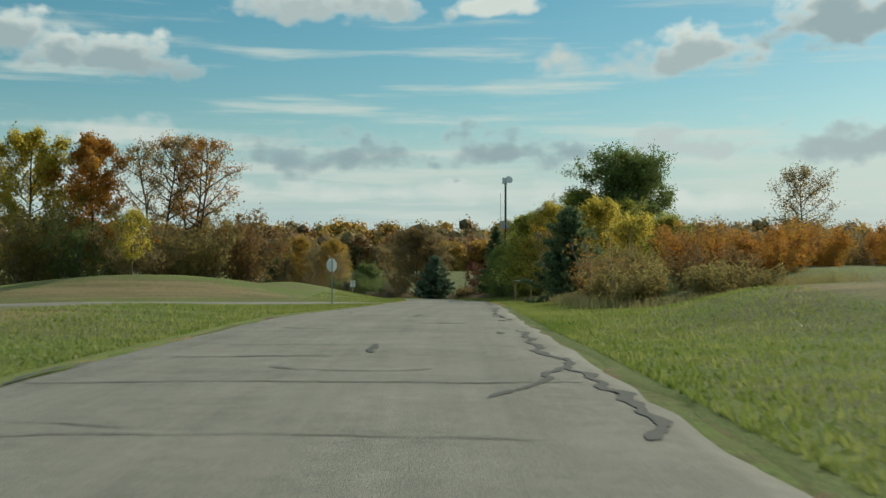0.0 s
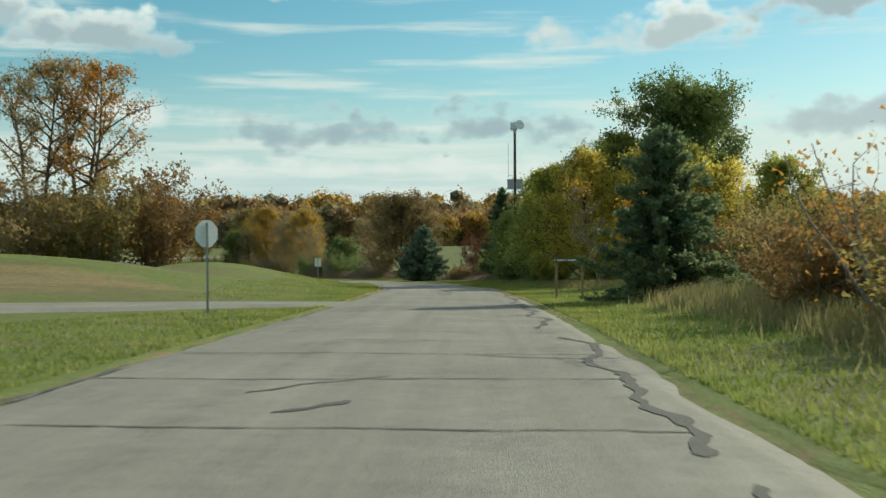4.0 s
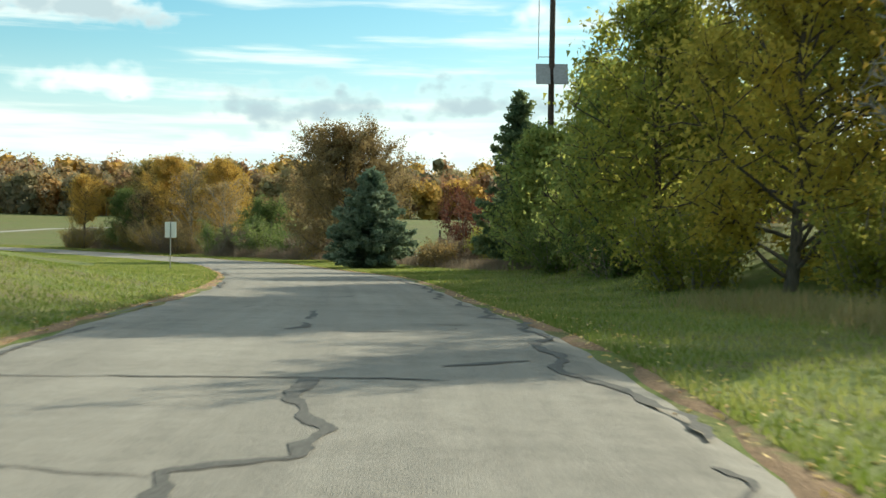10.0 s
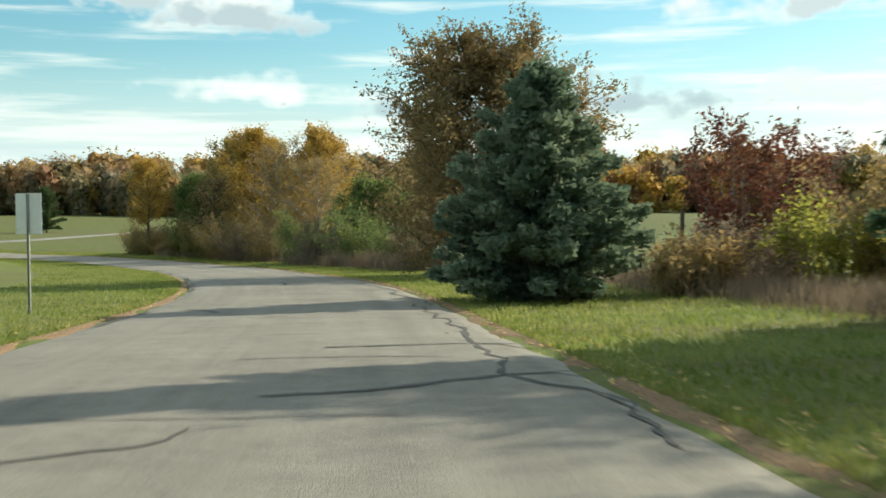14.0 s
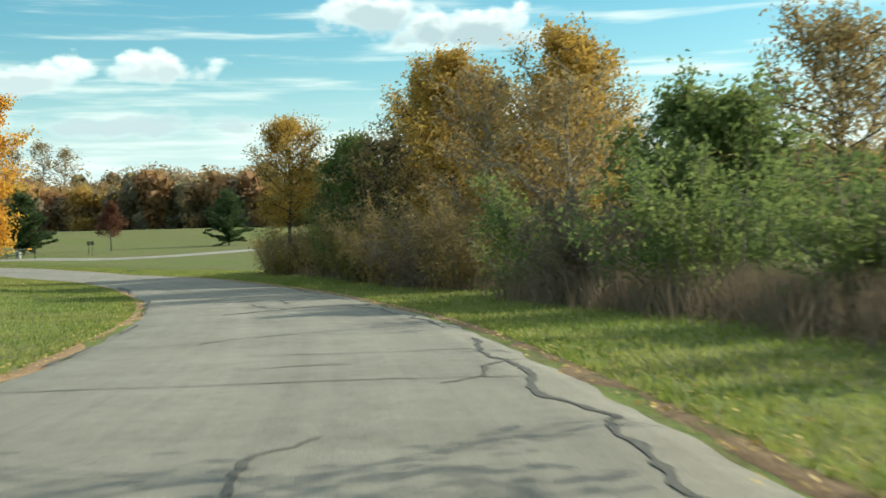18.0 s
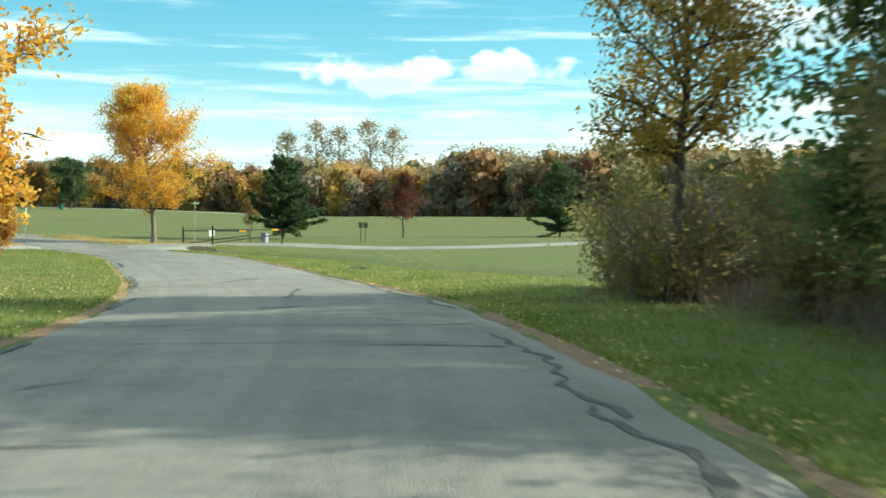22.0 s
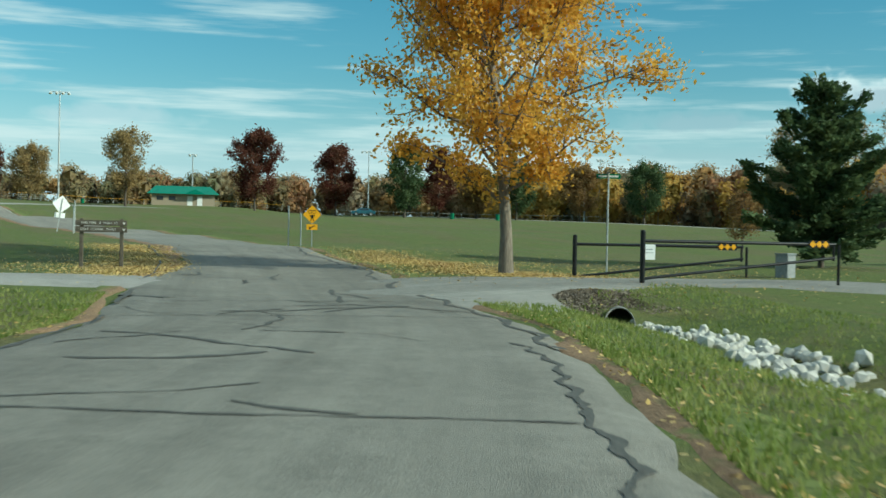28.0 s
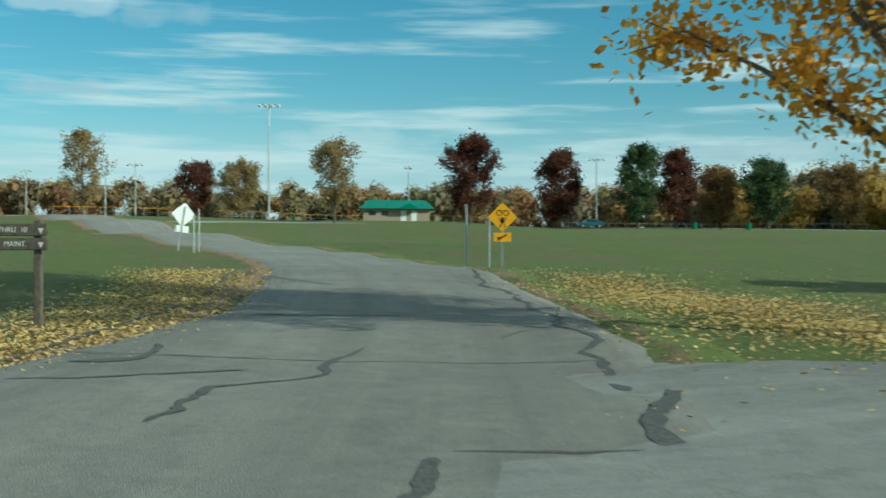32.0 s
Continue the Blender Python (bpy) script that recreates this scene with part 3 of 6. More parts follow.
def build_ground():
    gx, gy = spread(-150, 45, 1.2, 3500), spread(-20, 300, 1.2, 3500)
    gx = np.concatenate([gx[gx < -345], np.arange(-340, -150.5, 3.0), gx[gx >= -150]])
    gy = np.concatenate([gy[gy <= 300], np.arange(303, 440, 3.0), gy[gy > 446]])
    X, Y = np.meshgrid(gx, gy)
    Z = land(X.ravel(), Y.ravel()).reshape(X.shape)
    rng = np.random.default_rng(3)
    near = (X > -150) & (X < 45) & (Y > -20) & (Y < 300)
    Z = Z + np.where(near, rng.normal(0, 0.008, X.shape), 0)
    nx, ny = len(gx), len(gy)
    i = (np.arange(ny - 1)[:, None] * nx + np.arange(nx - 1)[None]).ravel()
    Q = np.stack([i, i + 1, i + nx + 1, i + nx], -1)
    me = mesh_of("ground", np.stack([X, Y, Z], -1).reshape(-1, 3), Q, M_TURF, smooth_shade=True)
    dry = np.zeros(X.shape)
    for px, py, rx, ry, k in ((-22, 83, 13, 4.5, 1.0), (-13, 28, 5, 9, 0.9), (-12, 14, 5, 6, 0.6), (13, 46, 6, 4, 0.8), (-22, 40, 8, 10, 0.7), (12, 29, 3.5, 5, 1.0), (16, 34, 5, 8, 0.8), (24, 45, 8, 10, 0.8), (12, 92, 4, 8, 0.6), (-40, 252, 7, 5, 0.4), (-66, 262, 10, 3, 0.4), (-90.0, 266.2, 1.8, 1.2, 1.3)):
        dry = np.maximum(dry, k * np.exp(-((X - px) / rx) ** 2 - ((Y - py) / ry) ** 2))
    me.attributes.new("dry", "FLOAT", "POINT").data.foreach_set("value", dry.ravel().astype(np.float32))
    # how far the turf takes the darkened park colour
    park = np.clip((Y - 222) / 30, 0, 1)
    me.attributes.new("park", "FLOAT", "POINT").data.foreach_set("value", park.ravel().astype(np.float32))
    return tagged(new("ground", me), "mown green grass with dry brown patches", "grass", kind="structure")


ground = build_ground()


# ---------- roads ----------
def resample(pts, step):
    pts = np.asarray(pts, float)
    d = np.r_[0, np.cumsum(np.linalg.norm(np.diff(pts[:, :2], axis=0), axis=1))]
    s = np.arange(0, d[-1], step)
    return np.stack([np.interp(s, d, pts[:, k]) for k in range(pts.shape[1])], -1)


def soften(pts, rounds):
    p = pts.copy()
    for _ in range(rounds):
        p[1:-1] = (p[:-2] + 2 * p[1:-1] + p[2:]) / 4
    return p


def strip(name, line, left, right, mat, lift, cols=13, crown=0.0, edge=0.0, seed=0):
    """A sheet along a line, from left to right of it, that lies on the land."""
    rng = np.random.default_rng(seed)
    d = np.gradient(line[:, :2], axis=0)
    d /= np.linalg.norm(d, axis=1)[:, None]
    nrm = np.stack([d[:, 1], -d[:, 0]], -1)
    n = len(line)
    left = np.broadcast_to(np.asarray(left, float), (n,)) + rng.normal(0, edge, n)
    right = np.broadcast_to(np.asarray(right, float), (n,)) + rng.normal(0, edge, n)
    u = np.linspace(0, 1, cols)
    off = left[:, None] + (right - left)[:, None] * u[None]
    xy = line[:, None, :2] + nrm[:, None] * off[..., None]
    z = land(xy[..., 0].ravel(), xy[..., 1].ravel()).reshape(off.shape) + lift + crown * (1 - (2 * u - 1) ** 2)[None]
    z[:, 0] -= 0.09
    z[:, -1] -= 0.09
    V = np.concatenate([xy, z[..., None]], -1).reshape(-1, 3)
    i = (np.arange(n - 1)[:, None] * cols + np.arange(cols - 1)[None]).ravel()
    me = mesh_of(name, V, np.stack([i, i + 1, i + cols + 1, i + cols], -1)[:, ::-1], mat, smooth_shade=True)
    s = np.r_[0, np.cumsum(np.linalg.norm(np.diff(line[:, :2], axis=0), axis=1))]
    uv = np.stack([np.broadcast_to(s[:, None], off.shape), off], -1).reshape(-1, 2)
    loops = np.empty(len(me.loops), np.int32)
    me.loops.foreach_get("vertex_index", loops)
    me.uv_layers.new(name="along").data.foreach_set("uv", uv[loops].astype(np.float32).ravel())
    return me


CENTRE = soften(resample(LINE, 1.0), 6)
along = np.r_[0, np.cumsum(np.linalg.norm(np.diff(CENTRE[:, :2], axis=0), axis=1))]
swing = np.interp(along, (322, 331, 343, 353, 360, 366, 371), (0, 0.45, 0.7, 1.1, 0.95, 0.4, 0))
ahead = np.gradient(CENTRE[:, :2], axis=0)
ahead /= np.linalg.norm(ahead, axis=1)[:, None]
CENTRE[:, :2] -= np.stack([ahead[:, 1], -ahead[:, 0]], -1) * swing[:, None]
LEFT_EDGE = ROAD_L + 1.15 * np.clip((-96.0 - CENTRE[:, 0]) / 9.0, 0, 1)
road = tagged(new("road", strip("road", CENTRE, LEFT_EDGE, ROAD_R, M_ROAD, 0.055, 15, 0.03, 0.035, 1)), "sun-bleached grey asphalt road with tar-sealed cracks", "road", kind="structure")
for side, a, b in (("verge_right", ROAD_R - 0.2, ROAD_R + 0.8), ("verge_left", LEFT_EDGE - 0.6, LEFT_EDGE + 0.2)):
    tagged(new(side, strip(side, CENTRE, a, b, M_DIRT, 0.03, 6, 0.0, 0.16, 5)), "strip of brown dirt and dead leaves along the road", "verge", kind="structure")


def lane(name, pts, half, label, mat=None, lift=0.03):
    half = np.broadcast_to(np.asarray(half, float), (len(pts),))
    line = soften(resample(np.c_[np.array(pts, float), half], 1.0), 4)
    half = line[:, 2]
    return tagged(new(name, strip(name, line, -half, half, mat or M_ROAD, lift + 0.02, 7, 0.02, 0.03, 2)), label, "road", kind="structure")


lane("side_road", [(-3, 74.5), (-9, 73.6), (-16, 73.2), (-40, 73), (-75, 74), (-110, 78)], 2.7, "grey asphalt side road joining at a stop sign")
lane("gate_road", [(-94.2, 261.5), (-93.8, 265.0), (-93.8, 268.0), (-94.0, 270.5), (-91.8, 275.5), (-86, 280), (-81, 286), (-77.5, 294), (-72, 310), (-64, 330), (-50, 350), (-20, 362)], [7.2, 5.2, 2.8, 2.1, 1.9, 1.8, 1.8, 1.8, 1.8, 1.8, 1.8, 1.8], "pale asphalt lane behind steel gates", M_LANE)
lane("drive", [(-96, 262), (-97.5, 256.5), (-100, 250), (-104, 240), (-110, 225)], 2.6, "concrete drive beside a stop sign", M_CONCRETE, 0.026)
lane("far_road", [(-205, 238), (-240, 268), (-262, 300), (-258, 340), (-235, 372), (-200, 392), (-160, 402)], 3.2, "pale park road beyond the field", M_LANE)


# ---------- plants ----------
def bend(rng, p0, d, length, seg, up=0.0, wob=0.12):
    pts = [np.array(p0, float)]
    d = np.array(d, float)
    for _ in range(seg):
        d = d / np.linalg.norm(d)
        pts.append(pts[-1] + d * length / seg)
        d = d + rng.normal(0, wob, 3) + (0, 0, up)
    return np.array(pts)


def profile(shape, u):
    if shape == "round":
        return max(0.12, math.sin(math.pi * min(1, max(0, u * 0.92 + 0.08))) ** 0.6)
    if shape == "spread":
        return max(0.15, (0.55 + 0.45 * math.sin(math.pi * u)) * (1 - u ** 4) ** 0.5)
    if shape == "mound":
        return max(0.22, (1 - u ** 2.2) ** 0.5)
    if shape == "full":
        return max(0.15, min(0.7 + u, 1.0, max(0.0, (1.02 - u) / 0.5) ** 0.7))
    if shape == "egg":
        return max(0.2, math.sin(math.pi * (0.16 + 0.72 * u)) ** 0.8)
    if shape == "cone":
        return max(0.05, (1 - u) ** 0.8)
    if shape == "column":
        return max(0.15, (1 - abs(2 * u - 0.9) ** 2.4) if u < 0.95 else 0.2)
    return 1.0


def broadleaf(seed, h, r, base=0.25, leaves=6000, size=0.22, shape="round", trunk=0.2, limbs=26, twigs=7, scatter=0.32, lean=(0, 0), stems=1):
    rng = np.random.default_rng(seed)
    wood, spots = [], []
    for s in range(stems):
        lx, ly = (lean[0] + rng.normal(0, 0.12) * (stems > 1), lean[1] + rng.normal(0, 0.12) * (stems > 1))
        z = np.linspace(0, 1, 9)
        wob = np.cumsum(rng.normal(0, 0.02 * h / 9 * 3, (9, 2)), axis=0)
        tr = np.stack([z * lx * h + wob[:, 0], z * ly * h + wob[:, 1], -0.15 + z * h * 0.93], -1)
        rad = trunk / stems ** 0.5 * (1 - 0.86 * z)
        rad[0] *= 1.25
        wood.append((tr, rad, 9))
        for i in range(limbs // stems):
            u = (i + rng.random()) / (limbs // stems)
            hf = base + (0.9 - base) * u
            p = np.array([np.interp(hf, z * 0.93, tr[:, k]) for k in range(3)])
            az = i * 2.39996 + rng.normal(0, 0.3) + seed
            reach = r * profile(shape, u) * rng.uniform(0.75, 1.1)
            rise = rng.uniform(0.25, 0.8) + 0.5 * u
            d = np.array([math.cos(az), math.sin(az), rise])
            limb = bend(rng, p, d, reach * 1.05, 6, 0.03)
            rl = trunk * 0.34 * (1 - 0.7 * u) * np.linspace(1, 0.15, 7) + 0.008
            wood.append((limb, rl, 5))
            for k in range(twigs):
                f = rng.uniform(0.3, 1.0)
                q = np.array([np.interp(f, np.linspace(0, 1, 7), limb[:, a]) for a in range(3)])
                dd = rng.normal(0, 1, 3) + d * 0.7 + (0, 0, 0.25)
                tw = bend(rng, q, dd, reach * rng.uniform(0.22, 0.45), 3, 0.02, 0.25)
                wood.append((tw, np.linspace(0.016, 0.004, 4) * (1 + h / 14), 3))
                spots.append(tw)
    V, Q = tubes(wood)
    if not leaves:
        return (V, Q), None
    sp = np.array(spots)
    pick = rng.integers(0, len(sp), leaves)
    f = rng.uniform(0.15, 3, leaves)
    i0 = np.minimum(f.astype(int), 2)
    w = (f - i0)[:, None]
    c = sp[pick, i0] * (1 - w) + sp[pick, i0 + 1] * w + rng.normal(0, scatter, (leaves, 3))
    return (V, Q), leaf_quads(rng, c, size)


def shrub(seed, h, r, leaves=5000, size=0.14, stems=22, scatter=0.16, bare=0.0):
    rng = np.random.default_rng(seed)
    wood, spots = [], []
    for s in range(stems):
        az, lean = rng.uniform(0, 2 * math.pi), rng.uniform(0.05, 1.0)
        p0 = np.array([math.cos(az), math.sin(az), 0]) * r * 0.45 * rng.random() ** 0.5
        p0[2] = -0.1
        d = np.array([math.cos(az) * lean, math.sin(az) * lean, rng.uniform(0.9, 1.4)])
        L = min(h * rng.uniform(0.65, 1.05), 1.15 * (r + h * 0.5))
        st = bend(rng, p0, d, L, 6, 0.02, 0.14)
        wood.append((st, np.linspace(0.03, 0.006, 7) * (0.7 + h / 6), 4))
        for k in range(8):
            f = rng.uniform(0.06, 1.0)
            q = np.array([np.interp(f, np.linspace(0, 1, 7), st[:, a]) for a in range(3)])
            tw = bend(rng, q, rng.normal(0, 1, 3) + (0, 0, 0.4) + d * 0.3, h * rng.uniform(0.12, 0.3), 3, 0.02, 0.3)
            tw[:, 2] = np.maximum(tw[:, 2], 0.03)
            wood.append((tw, np.linspace(0.009, 0.003, 4), 3))
            spots.append(tw)
    V, Q = tubes(wood)
    sp = np.array(spots)
    pick = rng.integers(0, len(sp), leaves)
    f = rng.uniform(0, 3, leaves)
    i0 = np.minimum(f.astype(int), 2)
    w = (f - i0)[:, None]
    c = sp[pick, i0] * (1 - w) + sp[pick, i0 + 1] * w + rng.normal(0, scatter, (leaves, 3))
    c[:, 2] = np.abs(c[:, 2]) + 0.02
    return (V, Q), leaf_quads(rng, c, size)


def conifer(seed, h, r, leaves=12000, size=0.22, base=0.03, droop=-0.12, rows=26, slim=0.4, ragged=0.15, full=0.75):
    rng = np.random.default_rng(seed)
    wood, cs, al = [], [], []
    z = np.linspace(0, 1, 8)
    tr = np.stack([rng.normal(0, 0.02, 8), rng.normal(0, 0.02, 8), -0.15 + z * (h + 0.1)], -1)
    wood.append((tr, 0.028 * h * (1 - 0.92 * z) * 0.6 + 0.01, 8))
    branches = []
    for i in range(rows):
        u = (i + 0.5) / rows
        k = max(4, int(11 * (1 - 0.5 * u)))
        for j in range(k):
            az = j * 2 * math.pi / k + i * 0.7 + rng.normal(0, 0.2)
            L = r * (1 - u ** 1.15) ** full * rng.uniform(1 - ragged * 2, 1 + ragged) + 0.1
            hh = (base + (1 - base) * u ** 0.95) * h + rng.normal(0, 0.06)
            d = np.array([math.cos(az), math.sin(az), 0.2 + 0.5 * u + rng.normal(0, 0.22)])
            b = bend(rng, (0, 0, max(0.05, hh)), d, L, 4, droop, 0.1)
            b[:, 2] = np.maximum(b[:, 2], 0.05)
            wood.append((b, np.linspace(0.02, 0.004, 5) * (0.5 + h / 10), 3))
            branches.append((b, L))
    tot = sum(L for _, L in branches)
    for b, L in branches:
        n = max(4, int(leaves * L / tot))
        f = (1 - rng.random(n) ** 1.6) * 4
        i0 = np.minimum(f.astype(int), 3)
        w = (f - i0)[:, None]
        p = b[i0] * (1 - w) + b[i0 + 1] * w
        ax = (b[-1] - b[0]) / (np.linalg.norm(b[-1] - b[0]) + 1e-6)
        side = np.cross(ax, (0, 0, 1)) * rng.choice([-1, 1], n)[:, None]
        dirs = ax[None] * 0.8 + side * rng.uniform(0.2, 1.0, (n, 1))
        cs.append(p + side * (rng.random((n, 1)) * size * 1.1) * (1 - 0.15 * f[:, None]) + rng.normal(0, 0.09, (n, 3)) + (0, 0, -0.02))
        al.append(dirs)
    c = np.concatenate(cs)
    c[:, 2] = np.maximum(c[:, 2], 0.03)
    return tubes(wood), leaf_quads(rng, c, size, np.concatenate(al), slim)


def thin(lv):
    """Three-cornered leaves for plants made of very many."""
    v = np.asarray(lv[0]).reshape(-1, 4, 3)
    return v[:, (0, 1, 3)] * (1, 1, 1) + (v[:, 2:3] - v[:, 0:1]) * np.array([0.0, 0.35, 0.35])[None, :, None]


def leaf_mesh(name, lv, mat):
    if len(lv) == 2:
        return mesh_of(name, lv[0], lv[1], mat)
    n = len(lv)
    return mesh_of(name, lv.reshape(-1, 3), np.zeros((0, 4)), mat, np.arange(3 * n).reshape(-1, 3))


PLANT_MESHES = {}


def plant(kind, x, y, made, wood_mat, leaf_mat, label, category="tree", group="", turn=0.0, key=None, scale=1.0, sink=0.05, broad=False):
    """A tree or shrub as a thing with its trunk and crown; a key shares the meshes of plants that look alike."""
    if key is None or key not in PLANT_MESHES:
        (wv, wq), lv = made() if callable(made) else made
        pair = (mesh_of("trunk", wv, wq, wood_mat, smooth_shade=True), None if lv is None else leaf_mesh("crown", lv if broad else thin(lv), leaf_mat))
        if key is not None:
            PLANT_MESHES[key] = pair
    else:
        pair = PLANT_MESHES[key]
    ob = thing(kind, x, y, z_at(x, y) - sink, label, category, group, turn)
    ob.scale = (scale, scale, scale)
    child("trunk" if category == "tree" else "branchwork", pair[0], ob)
    if pair[1]:
        child("crown" if category == "tree" else "foliage", pair[1], ob)
    return ob

# ---------- trees and shrubs ----------
# beyond the mound on the approach
plant("maple_tree", -43, 117, lambda: broadleaf(11, 17.5, 5.4, 0.12, 22000, 0.34, "round", 0.22), M_BARK, M_YELLOW, "tall tree with thinning yellow and green leaves")
plant("maple_tree", -37, 119, lambda: broadleaf(12, 17.5, 5.0, 0.12, 20000, 0.34, "round", 0.22), M_BARK, M_ORANGE, "tall tree with thinning orange leaves")
plant("ash_tree", -31, 121, lambda: broadleaf(13, 17.0, 4.2, 0.42, 4600, 0.27, "spread", 0.3, 30, 9, 0.25, (0, 0), 2), M_BARK, M_BROWN, "nearly bare tree with few brown leaves")
plant("ash_tree", -26, 119, lambda: broadleaf(14, 17.2, 5.0, 0.36, 7000, 0.27, "spread", 0.34, 36, 10, 0.25, (0.01, 0), 3), M_BARK, M_ORANGE, "half-bare tree with thin orange leaves")
for i, (x, y, h, r, mat, lab) in enumerate([(-48, 110, 9.5, 4.2, M_RUST, "dense rusty brown shrub"), (-42, 112, 9.0, 3.8, M_TAWNY, "dense tawny shrub"), (-36, 113, 8.8, 3.6, M_GREEN, "dense green shrub"),
                                            (-30.5, 114, 8.6, 3.4, M_BROWN, "dense brown shrub"), (-25.5, 116, 8.4, 3.2, M_TAWNY, "tawny green shrub"), (-21, 120, 8.2, 2.6, M_RUST, "rusty orange shrub"), (-54, 100, 7.5, 4.0, M_ORANGE, "orange-red shrub")]):
    plant("shrub", x, y, lambda: shrub(30 + i, h, r, 8500, 0.34, 26, 0.3), M_TWIG, mat, lab + " under tall trees", "shrub")
plant("young_tree", -25.3, 92, lambda: broadleaf(15, 5.8, 1.7, 0.25, 3600, 0.2, "round", 0.07, 24, 7, 0.18), M_BARK, M_YELLOW, "small yellow-leaved tree standing on the mound")
# right of the approach
for i, (x, y, h, r, mat) in enumerate([(8.0, 48.5, 2.7, 2.1, M_TAWNY), (8.8, 52.5, 3.0, 2.2, M_TAWNY), (8.2, 57, 2.9, 2.0, M_RUST), (12, 50, 3.2, 2.4, M_RUST), (12.5, 56, 3.4, 2.4, M_ORANGE), (9.6, 62, 3.0, 2.2, M_TAWNY), (15.5, 53, 3.2, 2.4, M_ORANGE), (14, 61, 3.4, 2.5, M_RUST), (19, 58, 3.2, 2.6, M_ORANGE), (20, 66, 3.4, 2.6, M_RUST), (11, 67, 3.2, 2.4, M_TAWNY), (25, 62, 3.2, 2.8, M_ORANGE), (28, 72, 3.4, 3, M_RUST), (11.5, 45.5, 2.4, 2.0, M_TAWNY)]):
    plant("shrub", x, y, lambda: shrub(50 + i, h * 0.74, r, 9000, 0.14), M_TWIG, mat, "brown thicket shrub with thinning autumn leaves", "shrub", "thicket on the bank")
plant("shrub", 7.6, 51, lambda: shrub(49, 4.4, 1.0, 420, 0.12, 5), M_TWIG, M_ORANGE, "tall thin shrub shoots with orange leaves", "shrub")
plant("cedar_tree", 8.3, 74.2, lambda: conifer(61, 6.2, 2.5, 30000, 0.24, 0.01, -0.03, 30, 0.5, 0.34, 0.75), M_BARK, M_CEDAR, "dark green red cedar with ragged branches")
plant("oak_tree", 20.2, 126, lambda: broadleaf(63, 13.9, 6.6, 0.16, 50000, 0.3, "round", 0.4, 50, 11, 0.3), M_BARK, M_GREEN, "tall oak with a dense dark green crown")
plant("young_tree", 29.7, 93.6, lambda: broadleaf(64, 8.6, 3.4, 0.2, 4200, 0.2, "round", 0.12, 24, 8, 0.25), M_BARK, M_BROWN, "small sparse tree with thinning brown leaves")
plant("bare_tree", 10.7, 105.9, lambda: broadleaf(65, 7.6, 1.5, 0.12, 520, 0.17, "column", 0.07, 36, 10, 0.2, (0, 0), 3), M_BARK_PALE, M_GOLD, "slender bare grey tree with a few orange leaves at the top")
plant("young_maple", 11.8, 99.5, lambda: broadleaf(66, 5.9, 1.25, 0.25, 2600, 0.2, "round", 0.07, 22, 6, 0.16), M_BARK, M_GOLD, "young tree with bright golden orange leaves")
# last three: a mostly hidden back row, added to cast shade on the road
for i, (x, y, h, r, mat, n, lab) in enumerate([(10.8, 116, 11.2, 4.0, M_YELLOW, 22000, "yellow-green tree leafy to the ground"), (15.5, 112, 10.4, 4.0, M_YELLOW, 20000, "yellow-green tree leafy to the ground"), (9.2, 124, 10.4, 3.4, M_OLIVE, 19000, "olive green tree leafy to the ground"),
                                               (12.5, 131, 9.4, 4.0, M_OLIVE, 16000, "olive green tree leafy to the ground"), (19, 118, 10, 4, M_OLIVE, 9000, "olive green tree leafy to the ground"), (6.9, 136.3, 7.0, 2.3, M_HACK, 17000, "green hackberry with hanging branches to the ground"), (17.5, 104, 6.5, 3.4, M_YELLOW, 12000, "yellow-green tree leafy to the ground"), (19, 95, 5.0, 2.8, M_OLIVE, 9000, "olive green tree leafy to the ground"), (8.6, 130, 8.4, 2.8, M_HACK, 16000, "green hackberry with hanging branches to the ground"), (10.2, 139.5, 10.4, 3.2, M_HACK, 17000, "green hackberry with hanging branches to the ground"), (15, 124.5, 12, 4.2, M_OLIVE, 17000, "olive green tree leafy to the ground"), (16.5, 136, 12, 4.4, M_OLIVE, 17000, "olive green tree leafy to the ground"), (14.5, 144, 10.5, 3.8, M_HACK, 15000, "green hackberry with hanging branches to the ground")]):
    plant("roadside_tree", x, y, lambda: broadleaf(70 + i, h * 0.9, r, 0.02, int(n * 0.95), 0.22, "mound", 0.16, 46, 9, 0.21), M_BARK, mat, lab)
for i, (x, y, h, r, mat, lab) in enumerate([(9.3, 119.5, 2.8, 1.8, M_OLIVE, "olive undergrowth shrub"), (8.6, 127, 2.6, 1.7, M_GREEN, "green undergrowth shrub"), (11.6, 112, 2.6, 1.9, M_OLIVE, "olive undergrowth shrub"), (13.2, 105, 2.4, 1.8, M_RUST, "rusty undergrowth shrub"), (13.8, 99, 2.6, 1.9, M_BROWN, "brown undergrowth shrub"), (14, 93, 2.8, 2.0, M_BROWN, "brown undergrowth shrub"), (7.4, 133, 2.4, 1.5, M_GREEN, "green undergrowth shrub"), (6.9, 141, 2.4, 1.6, M_GREEN, "green undergrowth shrub"), (14, 86, 3.4, 2.4, M_RUST, "rusty undergrowth shrub")]):
    plant("shrub", x, y, lambda: shrub(180 + i, h, r, 6000, 0.15), M_TWIG, mat, lab + " below the trees", "shrub", "undergrowth of the roadside wood")
plant("roadside_tree", 12.8, 149.5, lambda: broadleaf(82, 9.0, 4.0, 0.05, 16000, 0.22, "mound", 0.18, 40, 9, 0.3), M_BARK, M_OLIVE, "olive brown tree behind a cedar")
plant("cedar_tree", 6.9, 146.9, lambda: conifer(81, 9.1, 2.1, 36000, 0.27, 0.02, -0.02, 36, 0.5, 0.35), M_BARK, M_CEDAR, "dark green red cedar with ragged branches")
